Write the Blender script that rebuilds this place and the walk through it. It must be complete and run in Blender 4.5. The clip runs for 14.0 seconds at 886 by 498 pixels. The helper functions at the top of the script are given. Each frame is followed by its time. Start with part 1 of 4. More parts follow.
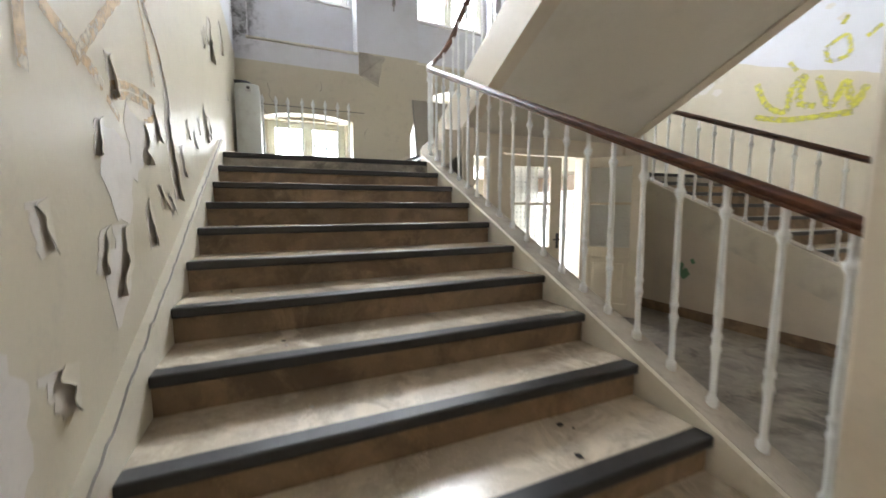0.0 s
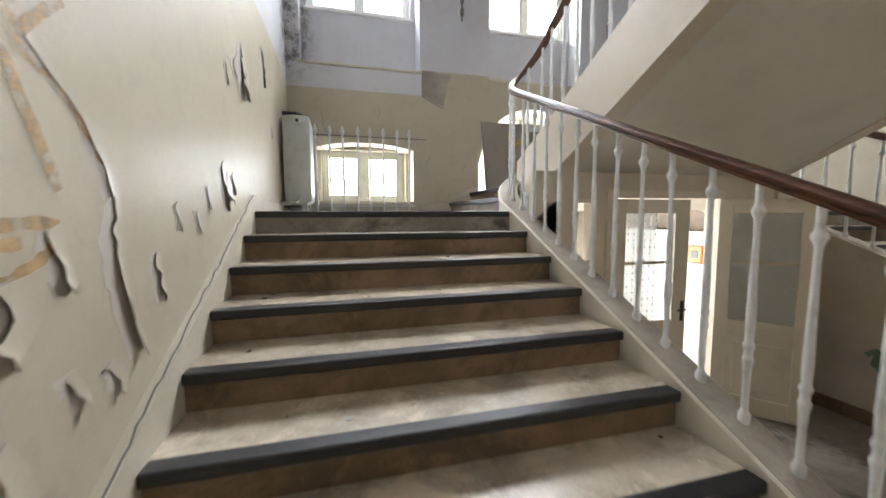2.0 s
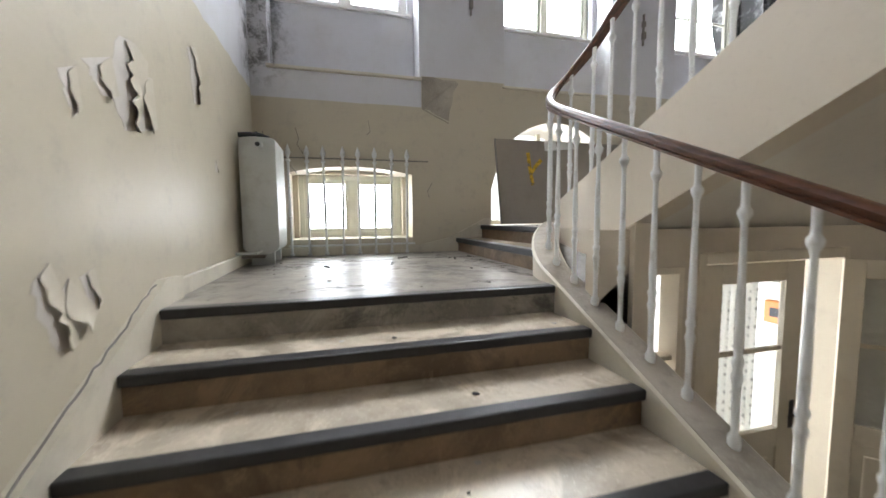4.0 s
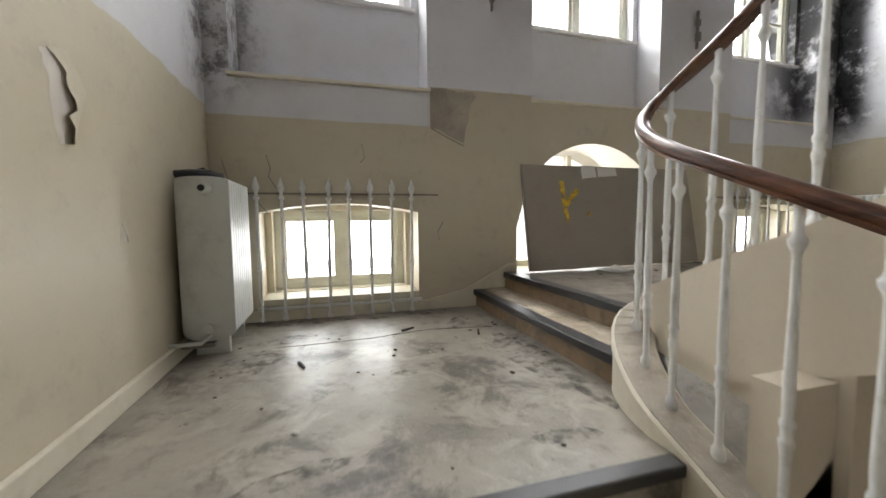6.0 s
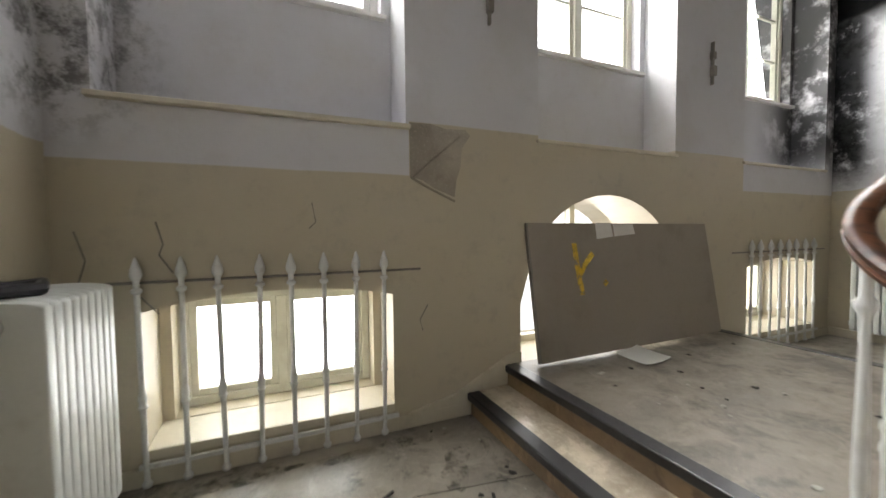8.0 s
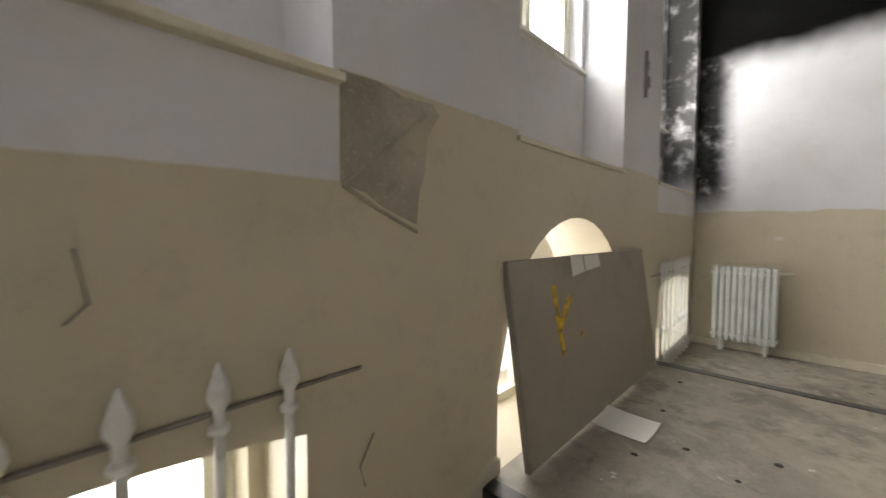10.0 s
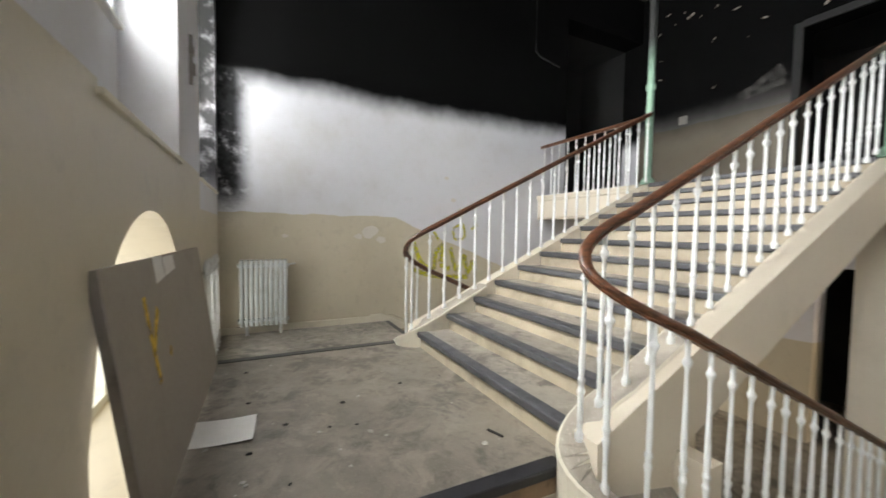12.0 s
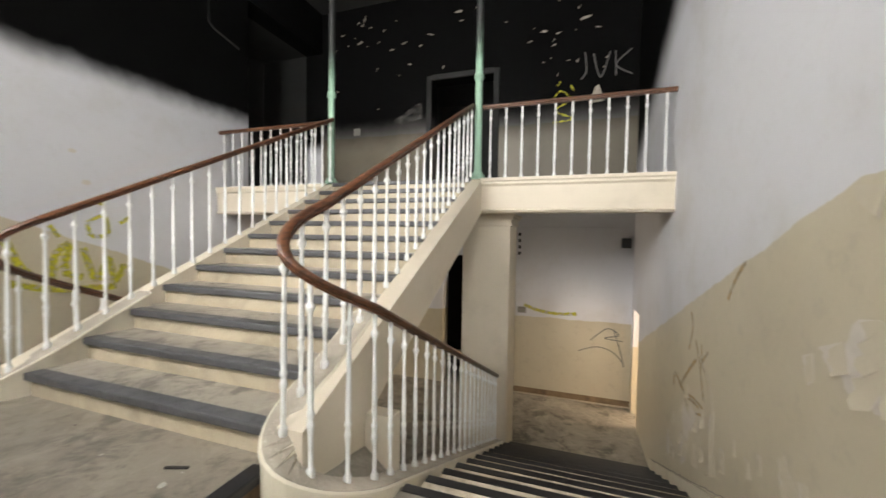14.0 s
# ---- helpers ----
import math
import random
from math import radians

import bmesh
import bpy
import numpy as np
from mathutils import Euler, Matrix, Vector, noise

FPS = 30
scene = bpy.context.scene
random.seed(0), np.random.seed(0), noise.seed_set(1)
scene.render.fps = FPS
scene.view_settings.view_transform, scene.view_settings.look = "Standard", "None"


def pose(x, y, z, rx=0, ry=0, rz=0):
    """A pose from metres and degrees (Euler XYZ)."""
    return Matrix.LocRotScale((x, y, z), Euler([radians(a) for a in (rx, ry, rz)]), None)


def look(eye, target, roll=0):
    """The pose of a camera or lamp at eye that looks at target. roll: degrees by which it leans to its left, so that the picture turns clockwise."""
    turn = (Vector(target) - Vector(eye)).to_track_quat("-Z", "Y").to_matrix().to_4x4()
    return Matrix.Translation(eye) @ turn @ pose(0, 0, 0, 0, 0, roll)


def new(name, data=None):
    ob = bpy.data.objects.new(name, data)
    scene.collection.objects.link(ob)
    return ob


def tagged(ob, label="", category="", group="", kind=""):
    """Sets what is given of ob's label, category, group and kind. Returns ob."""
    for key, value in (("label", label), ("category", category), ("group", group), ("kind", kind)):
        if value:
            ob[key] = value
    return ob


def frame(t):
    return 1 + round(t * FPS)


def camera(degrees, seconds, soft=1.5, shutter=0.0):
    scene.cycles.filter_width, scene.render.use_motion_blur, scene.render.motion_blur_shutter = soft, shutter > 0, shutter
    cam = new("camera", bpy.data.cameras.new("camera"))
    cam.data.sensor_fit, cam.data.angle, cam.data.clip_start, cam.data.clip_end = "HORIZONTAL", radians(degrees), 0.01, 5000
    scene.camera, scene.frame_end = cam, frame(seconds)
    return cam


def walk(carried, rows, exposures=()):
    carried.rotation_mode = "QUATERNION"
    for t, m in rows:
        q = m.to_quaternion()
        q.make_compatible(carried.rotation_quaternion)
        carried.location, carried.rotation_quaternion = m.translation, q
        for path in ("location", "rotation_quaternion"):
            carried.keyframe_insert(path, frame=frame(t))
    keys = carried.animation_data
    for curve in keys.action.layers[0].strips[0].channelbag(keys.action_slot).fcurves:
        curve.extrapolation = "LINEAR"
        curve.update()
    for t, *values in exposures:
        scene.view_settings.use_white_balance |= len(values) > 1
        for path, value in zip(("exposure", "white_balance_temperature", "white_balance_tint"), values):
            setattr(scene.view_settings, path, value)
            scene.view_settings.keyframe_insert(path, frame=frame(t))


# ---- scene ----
# ---- camera and walk ----
cam = camera(99.0, 14.0, soft=1.5, shutter=0.5)
WALK = [
    (0.0, (0.049, 0.027, 1.43), (0.838, 1.853, 1.217), -0.2),
    (0.5, (0.095, 0.305, 1.59), (0.734, 2.188, 1.379), -0.2),
    (1.0, (0.116, 0.577, 1.703), (0.637, 2.498, 1.506), -0.3),
    (1.5, (0.159, 0.794, 1.795), (0.669, 2.719, 1.612), -0.3),
    (2.0, (0.205, 1.102, 1.935), (0.725, 3.026, 1.76), -0.2),
    (2.5, (0.223, 1.406, 2.003), (0.749, 3.328, 1.836), -0.2),
    (3.0, (0.272, 1.68, 2.121), (0.806, 3.6, 1.95), -0.3),
    (3.5, (0.33, 1.917, 2.257), (0.868, 3.836, 2.089), -0.2),
    (4.0, (0.393, 2.21, 2.386), (0.929, 4.13, 2.223), -0.5),
    (6.5, (0.512, 3.49, 2.938), (1.082, 5.402, 2.797), -0.7),
    (7.0, (0.52, 3.741, 3.066), (1.162, 5.63, 2.936), -1.0),
    (7.5, (0.564, 3.999, 3.204), (1.286, 5.862, 3.103), -0.9),
    (10.0, (0.741, 5.683, 3.562), (2.189, 7.059, 3.456), 0.1),
    (10.5, (0.824, 5.929, 3.557), (2.582, 6.876, 3.454), -0.1),
    (11.0, (0.811, 6.089, 3.568), (2.793, 6.335, 3.458), 0.5),
    (11.5, (0.715, 6.245, 3.553), (2.649, 5.747, 3.457), 1.0),
    (12.0, (0.674, 6.275, 3.548), (2.469, 5.397, 3.457), 0.9),
    (12.5, (0.726, 6.294, 3.529), (2.342, 5.12, 3.44), 1.0),
    (13.0, (0.789, 6.306, 3.503), (1.981, 4.701, 3.427), 0.9),
    (13.5, (0.769, 6.314, 3.504), (1.672, 4.531, 3.428), 0.9),
    (14.0, (0.729, 6.298, 3.494), (1.375, 4.407, 3.424), 0.9),
]
walk(cam, [(t, look(eye, target, roll)) for t, eye, target, roll in WALK],
     exposures=[(0.0, 0.47, 6300, 11), (1.5, 0.28, 6350, 13), (4.0, -0.08, 6350, 13), (6.5, -0.5, 6900, 12), (7.5, -0.53, 6950, 12),
                (10.0, -0.5, 7250, 13), (11.0, -0.5, 7150, 13), (12.0, -0.5, 6800, 11), (12.5, -0.42, 6850, 11), (14.0, -0.58, 7150, 12)])

# ---- plan ----
XL, XR, YW, YS = -0.46, 7.06, 6.80, -2.20      # inner faces: west, east, window wall, south
TOP = 9.2                                      # ceiling
ZA, ZB, ZG = 1.97, 2.29, 4.33                  # side landings, middle landing, gallery
RISE, TREAD, NOSE = ZA / 12, 0.365, 4.24       # lower flights
RISE2, TREAD2, NOSE2 = (ZG - ZB) / 12, 0.343, 4.70   # upper flight
XC = 3.30                                      # middle axis

# ---- world and light ----
world = bpy.data.worlds.new("overcast")
scene.world = world
world.use_nodes = True
wn = world.node_tree.nodes
sky = wn.new("ShaderNodeTexSky")
sky.sky_type, sky.sun_disc = "NISHITA", False
sky.sun_elevation, sky.sun_rotation = radians(48), radians(20)
sky.dust_density, sky.air_density = 3.0, 1.0
wn["Background"].inputs["Strength"].default_value = 0.15
world.node_tree.links.new(sky.outputs["Color"], wn["Background"].inputs["Color"])
sun = new("sun", bpy.data.lights.new("sun", "SUN"))
sun.data.energy, sun.data.angle, sun.data.color = 1.0, radians(12), (1.0, 0.96, 0.9)
sun.matrix_world = look((6.0, 16.0, 18.0), (2.5, 4.0, 2.0))


def area_lamp(name, x, y, z, w, h, watts, aim=(0, -1, -0.15), color=(0.93, 0.97, 1.0)):
    lamp = new(name, bpy.data.lights.new(name, "AREA"))
    lamp.data.shape, lamp.data.size, lamp.data.size_y = "RECTANGLE", w, h
    lamp.data.energy, lamp.data.color = watts, color
    lamp.matrix_world = look((x, y, z), (x + aim[0], y + aim[1], z + aim[2]))
    return lamp


for cx, watts, turn in ((0.53, 210, 0.3), (XC, 600, -0.4), (6.07, 400, -0.8)):
    area_lamp("sky_and_fill_light", cx, 7.42, 6.35, 1.45, 2.7, watts, (turn, -1, -0.2))
for cx in (0.59, 6.01):
    area_lamp("sky_and_fill_light", cx, 7.56, 2.55, 1.3, 0.8, 38)
area_lamp("sky_and_fill_light", XC, 7.4, 2.95, 1.7, 1.2, 30)
area_lamp("sky_and_fill_light", 2.9, 6.72, 1.2, 1.6, 1.5, 190)
# fill lamps added in the side passages to lift the lobby; no source known
area_lamp("sky_and_fill_light", -2.8, -1.45, 1.25, 1.0, 2.0, 270, aim=(1, 0, -0.1), color=(1.0, 0.84, 0.66))
area_lamp("sky_and_fill_light", 8.6, -1.3, 1.7, 1.2, 2.4, 140, aim=(-1, 0, -0.1), color=(1.0, 0.93, 0.83))


# ---- materials ----
def mat(name, rough=0.8, metal=0.0):
    m = bpy.data.materials.new(name)
    m.use_nodes = True
    b = m.node_tree.nodes["Principled BSDF"]
    b.inputs["Roughness"].default_value, b.inputs["Metallic"].default_value = rough, metal
    return m, m.node_tree, b


def rgb(t, c):
    n = t.nodes.new("ShaderNodeRGB")
    n.outputs[0].default_value = (*c, 1)
    return n.outputs[0]


def place(t):
    return t.nodes.new("ShaderNodeNewGeometry").outputs["Position"]


def noise_of(t, scale, detail=6, rough=0.6, stretch=None, warp=0.0):
    n = t.nodes.new("ShaderNodeTexNoise")
    n.inputs["Scale"].default_value, n.inputs["Detail"].default_value, n.inputs["Roughness"].default_value = scale, detail, rough
    n.inputs["Distortion"].default_value = warp
    src = place(t)
    if stretch:
        mp = t.nodes.new("ShaderNodeMapping")
        mp.inputs["Scale"].default_value = stretch
        t.links.new(src, mp.inputs["Vector"])
        src = mp.outputs["Vector"]
    t.links.new(src, n.inputs["Vector"])
    return n.outputs["Fac"]


def step_of(t, value, lo, hi):
    n = t.nodes.new("ShaderNodeMapRange")
    n.interpolation_type = "SMOOTHSTEP"
    n.inputs["From Min"].default_value, n.inputs["From Max"].default_value = lo, hi
    t.links.new(value, n.inputs["Value"])
    return n.outputs["Result"]


def calc(t, op, a, b=None, c=None):
    n = t.nodes.new("ShaderNodeMath")
    n.operation = op
    for i, v in enumerate((a, b, c)):
        if v is None:
            continue
        if isinstance(v, (int, float)):
            n.inputs[i].default_value = v
        else:
            t.links.new(v, n.inputs[i])
    return n.outputs[0]


def mix(t, fac, a, b):
    n = t.nodes.new("ShaderNodeMix")
    n.data_type = "RGBA"
    for i, v in ((0, fac), (6, a), (7, b)):
        if isinstance(v, tuple):
            n.inputs[i].default_value = (*v, 1)
        elif isinstance(v, (int, float)):
            n.inputs[i].default_value = v
        else:
            t.links.new(v, n.inputs[i])
    return n.outputs[2]


def bump(t, b, height, strength=0.3, dist=0.01):
    n = t.nodes.new("ShaderNodeBump")
    n.inputs["Strength"].default_value, n.inputs["Distance"].default_value = strength, dist
    t.links.new(height, n.inputs["Height"])
    t.links.new(n.outputs["Normal"], b.inputs["Normal"])


def axes(t):
    n = t.nodes.new("ShaderNodeSeparateXYZ")
    t.links.new(place(t), n.inputs[0])
    return n.outputs


def paint(name, c, dirt=(0.25, 0.22, 0.17), rough=0.5, grime=0.35, scale=1.3, relief=0.15):
    """Old paint on plaster or wood: blotches, fine speckle, slight relief."""
    m, t, b = mat(name, rough)
    big, fine = noise_of(t, scale), noise_of(t, 38)
    col = mix(t, calc(t, "MULTIPLY", step_of(t, big, 0.48, 0.8), grime), c, dirt)
    col = mix(t, calc(t, "MULTIPLY", step_of(t, fine, 0.52, 0.75), 0.25), col, tuple(x * 0.8 for x in c))
    t.links.new(col, b.inputs["Base Color"])
    t.links.new(calc(t, "MULTIPLY_ADD", fine, 0.3, rough - 0.15), b.inputs["Roughness"])
    bump(t, b, calc(t, "ADD", big, calc(t, "MULTIPLY", fine, 0.3)), relief, 0.012)
    return m


CREAM, WHITE, BARE, SOOT = (0.53, 0.475, 0.36), (0.64, 0.64, 0.67), (0.30, 0.28, 0.25), (0.0035, 0.0035, 0.0035)


def wall_paint(name, kind):
    """Gloss cream dado below, chalky white above; damp mould at the window corners; soot from a fire high up."""
    m, t, b = mat(name, 0.5)
    x, y, z = axes(t)
    wob = calc(t, "MULTIPLY_ADD", noise_of(t, 2.2), 0.10, -0.05)
    big, fine, mid = noise_of(t, 0.9), noise_of(t, 45), noise_of(t, 6, 8, 0.7)
    if kind == "side":       # the dado's edge follows the flight down
        edge = calc(t, "MINIMUM", 3.79, calc(t, "MULTIPLY_ADD", y, 0.40, 2.14))
    elif kind == "window":
        edge = calc(t, "MULTIPLY_ADD", calc(t, "GREATER_THAN", x, 1.42), 0.37, 3.72)
        edge = calc(t, "SUBTRACT", edge, calc(t, "MULTIPLY", calc(t, "GREATER_THAN", x, 5.2), 0.35))
    else:
        edge = calc(t, "ADD", 1.75, calc(t, "MULTIPLY", calc(t, "GREATER_THAN", z, 4.1), 4.2))
    wobble = 0.25 if kind == "window" else 1.2
    up = step_of(t, calc(t, "SUBTRACT", calc(t, "ADD", z, calc(t, "MULTIPLY", wob, wobble)), edge), -0.006, 0.006)
    col = mix(t, up, CREAM, WHITE)
    # blotches and stains
    col = mix(t, calc(t, "MULTIPLY", step_of(t, big, 0.45, 0.8), 0.28), col, (0.36, 0.31, 0.22))
    col = mix(t, calc(t, "MULTIPLY", step_of(t, mid, 0.52, 0.68), calc(t, "MULTIPLY_ADD", up, -0.17, 0.25)), col, (0.33, 0.30, 0.25))
    # damp mould in the window corners
    if kind in ("window", "side"):
        dw = calc(t, "ABSOLUTE", calc(t, "SUBTRACT", x, XL)) if kind == "window" else calc(t, "SUBTRACT", YW, y)
        near = calc(t, "SUBTRACT", 1.0, step_of(t, dw, 0.05, 0.55))
        high = step_of(t, z, 3.7, 4.15)
        mould = calc(t, "MULTIPLY", calc(t, "MULTIPLY", near, high), step_of(t, noise_of(t, 7, 10, 0.75), 0.44, 0.62))
        col = mix(t, calc(t, "MULTIPLY", mould, 0.85), col, (0.07, 0.065, 0.06))
        if kind == "window":
            de = calc(t, "SUBTRACT", 1.0, step_of(t, calc(t, "SUBTRACT", XR, x), 0.15, 1.1))
            burnt = calc(t, "MULTIPLY", calc(t, "MULTIPLY", de, step_of(t, z, 3.8, 4.4)), step_of(t, noise_of(t, 3.2, 8, 0.65), 0.30, 0.52))
            col = mix(t, calc(t, "MULTIPLY", burnt, 0.95), col, (0.02, 0.02, 0.02))
    if kind in ("side", "south"):
        line = calc(t, "ADD", z, calc(t, "MULTIPLY_ADD", noise_of(t, 1.1, 3), 0.35, -0.175))
        if kind == "side":
            east = calc(t, "GREATER_THAN", x, 3.0)
            soot = calc(t, "MULTIPLY", step_of(t, line, 5.5, 5.95), east)
            soot = calc(t, "MAXIMUM", soot, calc(t, "MULTIPLY", step_of(t, calc(t, "MULTIPLY_ADD", y, -0.5, line), 5.6, 6.6), calc(t, "SUBTRACT", 1.0, east)))
            corner = calc(t, "MULTIPLY", calc(t, "SUBTRACT", 1.0, step_of(t, calc(t, "SUBTRACT", YW, y), 0.2, 0.5)), step_of(t, z, 3.6, 4.2))
            corner = calc(t, "MULTIPLY", corner, calc(t, "MULTIPLY", east, step_of(t, noise_of(t, 5, 8, 0.65), 0.22, 0.46)))
            soot = calc(t, "MAXIMUM", soot, calc(t, "MULTIPLY", corner, 0.96))
        else:
            soot = calc(t, "MULTIPLY", step_of(t, line, 5.5, 6.4), 1.0)
        soot = calc(t, "MULTIPLY", soot, calc(t, "SUBTRACT", 1.0, calc(t, "MULTIPLY", step_of(t, noise_of(t, 9, 12, 0.8), 0.68, 0.72), 0.6)))
        if kind == "south":      # smoked tone on the rest of the gallery's back wall
            grey = calc(t, "MULTIPLY", step_of(t, z, 4.2, 4.4), 0.8)
            col = mix(t, grey, col, (0.06, 0.047, 0.036))
        col = mix(t, soot, col, SOOT)
        t.links.new(calc(t, "MULTIPLY_ADD", soot, -0.26, 0.30), b.inputs["Specular IOR Level"])
    t.links.new(col, b.inputs["Base Color"])
    t.links.new(calc(t, "ADD", calc(t, "MULTIPLY_ADD", up, 0.4, 0.33), calc(t, "MULTIPLY", fine, 0.14)), b.inputs["Roughness"])
    bump(t, b, calc(t, "ADD", calc(t, "MULTIPLY", mid, 0.6), calc(t, "ADD", big, calc(t, "MULTIPLY", fine, 0.12))), 0.28, 0.02)
    return m


M_side, M_window, M_south = wall_paint("wall_side", "side"), wall_paint("wall_window", "window"), wall_paint("wall_south", "south")


def concrete(name, c, dark, gloss=0.45, relief=0.25, stain=0.0, vary=0.5):
    """Worn terrazzo: dust, black stains, chips."""
    m, t, b = mat(name, gloss)
    big, mid, fine = noise_of(t, 1.6, 8, 0.65, warp=0.6), noise_of(t, 9, 8, 0.7), noise_of(t, 70)
    col = mix(t, step_of(t, big, 0.35, 0.7), c, tuple(x * 0.62 for x in c))
    col = mix(t, calc(t, "MULTIPLY", step_of(t, mid, 0.50, 0.70), 0.35), col, dark)
    col = mix(t, calc(t, "MULTIPLY", step_of(t, fine, 0.55, 0.7), 0.35), col, tuple(min(1, x * 1.4) for x in c))
    if stain:
        blot = calc(t, "MULTIPLY", step_of(t, noise_of(t, 1.9, 9, 0.72, warp=0.4), 0.50, 0.62), stain)
        col = mix(t, blot, col, dark)
        pale = calc(t, "MULTIPLY", step_of(t, noise_of(t, 3.3, 9, 0.7, warp=0.8), 0.50, 0.62), 0.5)
        col = mix(t, pale, col, tuple(min(1, x * 1.35) for x in c))
    t.links.new(col, b.inputs["Base Color"])
    t.links.new(calc(t, "MULTIPLY_ADD", mid, vary, gloss - 0.5 * vary), b.inputs["Roughness"])
    bump(t, b, calc(t, "ADD", mid, calc(t, "MULTIPLY", fine, 0.4)), relief, 0.006)
    return m


M_landing = concrete("dusty_terrazzo", (0.225, 0.195, 0.155), (0.055, 0.047, 0.038), 0.42, 0.3, 0.7)
M_floor = concrete("terrazzo", (0.29, 0.26, 0.215), (0.05, 0.043, 0.036), 0.36, 0.3, 0.8)
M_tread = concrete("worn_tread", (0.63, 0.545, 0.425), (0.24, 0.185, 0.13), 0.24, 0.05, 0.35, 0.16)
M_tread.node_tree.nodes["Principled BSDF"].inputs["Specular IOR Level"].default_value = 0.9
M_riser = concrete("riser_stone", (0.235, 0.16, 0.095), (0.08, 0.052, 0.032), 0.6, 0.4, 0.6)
M_riser2 = concrete("painted_riser", (0.44, 0.375, 0.275), (0.32, 0.26, 0.18), 0.6)
M_nose2 = concrete("grey_nosing", (0.075, 0.075, 0.08), (0.03, 0.03, 0.03), 0.45)
M_debris = concrete("plaster_debris", (0.45, 0.43, 0.38), (0.15, 0.13, 0.1), 0.8)
M_char = concrete("charred_bits", (0.03, 0.027, 0.025), (0.01, 0.01, 0.01), 0.8)
M_nose = paint("dark_nosing", (0.015, 0.0145, 0.016), (0.035, 0.034, 0.035), 0.36, 0.6, 4, 0.06)
M_cream = paint("cream_paint", (0.63, 0.56, 0.45), grime=0.3)
M_string = paint("stringer_paint", (0.62, 0.57, 0.46), grime=0.5, scale=3, relief=0.35)
M_iron = paint("white_iron_paint", (0.74, 0.75, 0.74), (0.32, 0.28, 0.22), 0.4, 0.45, 14, 0.25)
M_rad = paint("radiator_enamel", (0.62, 0.64, 0.62), (0.22, 0.19, 0.15), 0.35, 0.35, 5, 0.1)
M_green = paint("green_iron_paint", (0.26, 0.42, 0.31), (0.03, 0.03, 0.03), 0.45, 0.7, 3, 0.2)
t = M_green.node_tree
b = t.nodes["Principled BSDF"]
smoke = step_of(t, calc(t, "MULTIPLY_ADD", noise_of(t, 5), 0.8, axes(t)[2]), 6.1, 7.0)
t.links.new(mix(t, smoke, b.inputs["Base Color"].links[0].from_socket, (0.02, 0.02, 0.02)), b.inputs["Base Color"])
M_soffit = paint("soffit_paint", (0.66, 0.63, 0.56), grime=0.25)
M_board = paint("weathered_board", (0.32, 0.28, 0.23), (0.16, 0.14, 0.11), 0.6, 0.55, 2.2, 0.1)
M_frame = paint("window_paint", (0.70, 0.69, 0.59), (0.35, 0.32, 0.22), 0.45, 0.3, 6, 0.2)
M_door = paint("door_paint", (0.70, 0.63, 0.50), (0.35, 0.3, 0.22), 0.45, 0.3, 4, 0.15)
M_bare = concrete("bare_plaster", (0.45, 0.40, 0.33), (0.18, 0.16, 0.14), 0.85, 0.5)
M_white = paint("plain_white", (0.74, 0.73, 0.70), grime=0.15)
M_paper = paint("paper", (0.72, 0.70, 0.66), grime=0.2)
M_flake = paint("loose_paint", (0.53, 0.475, 0.37), grime=0.2, rough=0.35)
M_under = paint("old_coat", (0.60, 0.555, 0.50), (0.40, 0.36, 0.31), 0.7, 0.4, 5)


def spray(name, c, cover=0.75, scale=16, lo=0.30, hi=0.62):
    """Thin sprayed paint: patchy, the wall shows through."""
    m, t, b = mat(name, 0.55)
    b.inputs["Base Color"].default_value = (*c, 1)
    n = calc(t, "MULTIPLY", step_of(t, noise_of(t, scale, 8, 0.7), lo, hi), cover)
    clear, mixer = t.nodes.new("ShaderNodeBsdfTransparent"), t.nodes.new("ShaderNodeMixShader")
    t.links.new(n, mixer.inputs[0])
    t.links.new(clear.outputs[0], mixer.inputs[1])
    t.links.new(b.outputs[0], mixer.inputs[2])
    t.links.new(mixer.outputs[0], t.nodes["Material Output"].inputs["Surface"])
    return m


M_yellow, M_ochre, M_mustard, M_grey = spray("yellow_spray", (0.58, 0.54, 0.03), 0.9), spray("ochre_spray", (0.50, 0.33, 0.14), 0.85), spray("mustard_spray", (0.75, 0.48, 0.03), 0.97), paint("grey_marker", (0.20, 0.19, 0.17), grime=0.1)
M_grime = spray("black_grime", (0.035, 0.03, 0.026), 0.62, 11, 0.44, 0.66)
M_scrape = spray("soot_scrape", (0.30, 0.28, 0.26), 0.45, 6, 0.35, 0.75)
M_gspray = paint("green_spray", (0.12, 0.26, 0.14), grime=0.2)
M_chalk = paint("chalk", (0.10, 0.095, 0.09), grime=0.2)
M_orange = paint("orange_enamel", (0.62, 0.22, 0.05), grime=0.2)
M_black = paint("black_plastic", (0.015, 0.015, 0.018), (0.05, 0.05, 0.05), 0.4, 0.2)
M_steel = paint("dull_steel", (0.22, 0.20, 0.18), (0.1, 0.07, 0.05), 0.45, 0.5, 9)
M_ceiling = paint("smoked_ceiling", (0.02, 0.019, 0.018), SOOT, 0.8, 0.9, 0.7)
M_dark = paint("burnt_and_unlit_black", (0.02, 0.02, 0.02), SOOT, 0.9, 0.5)


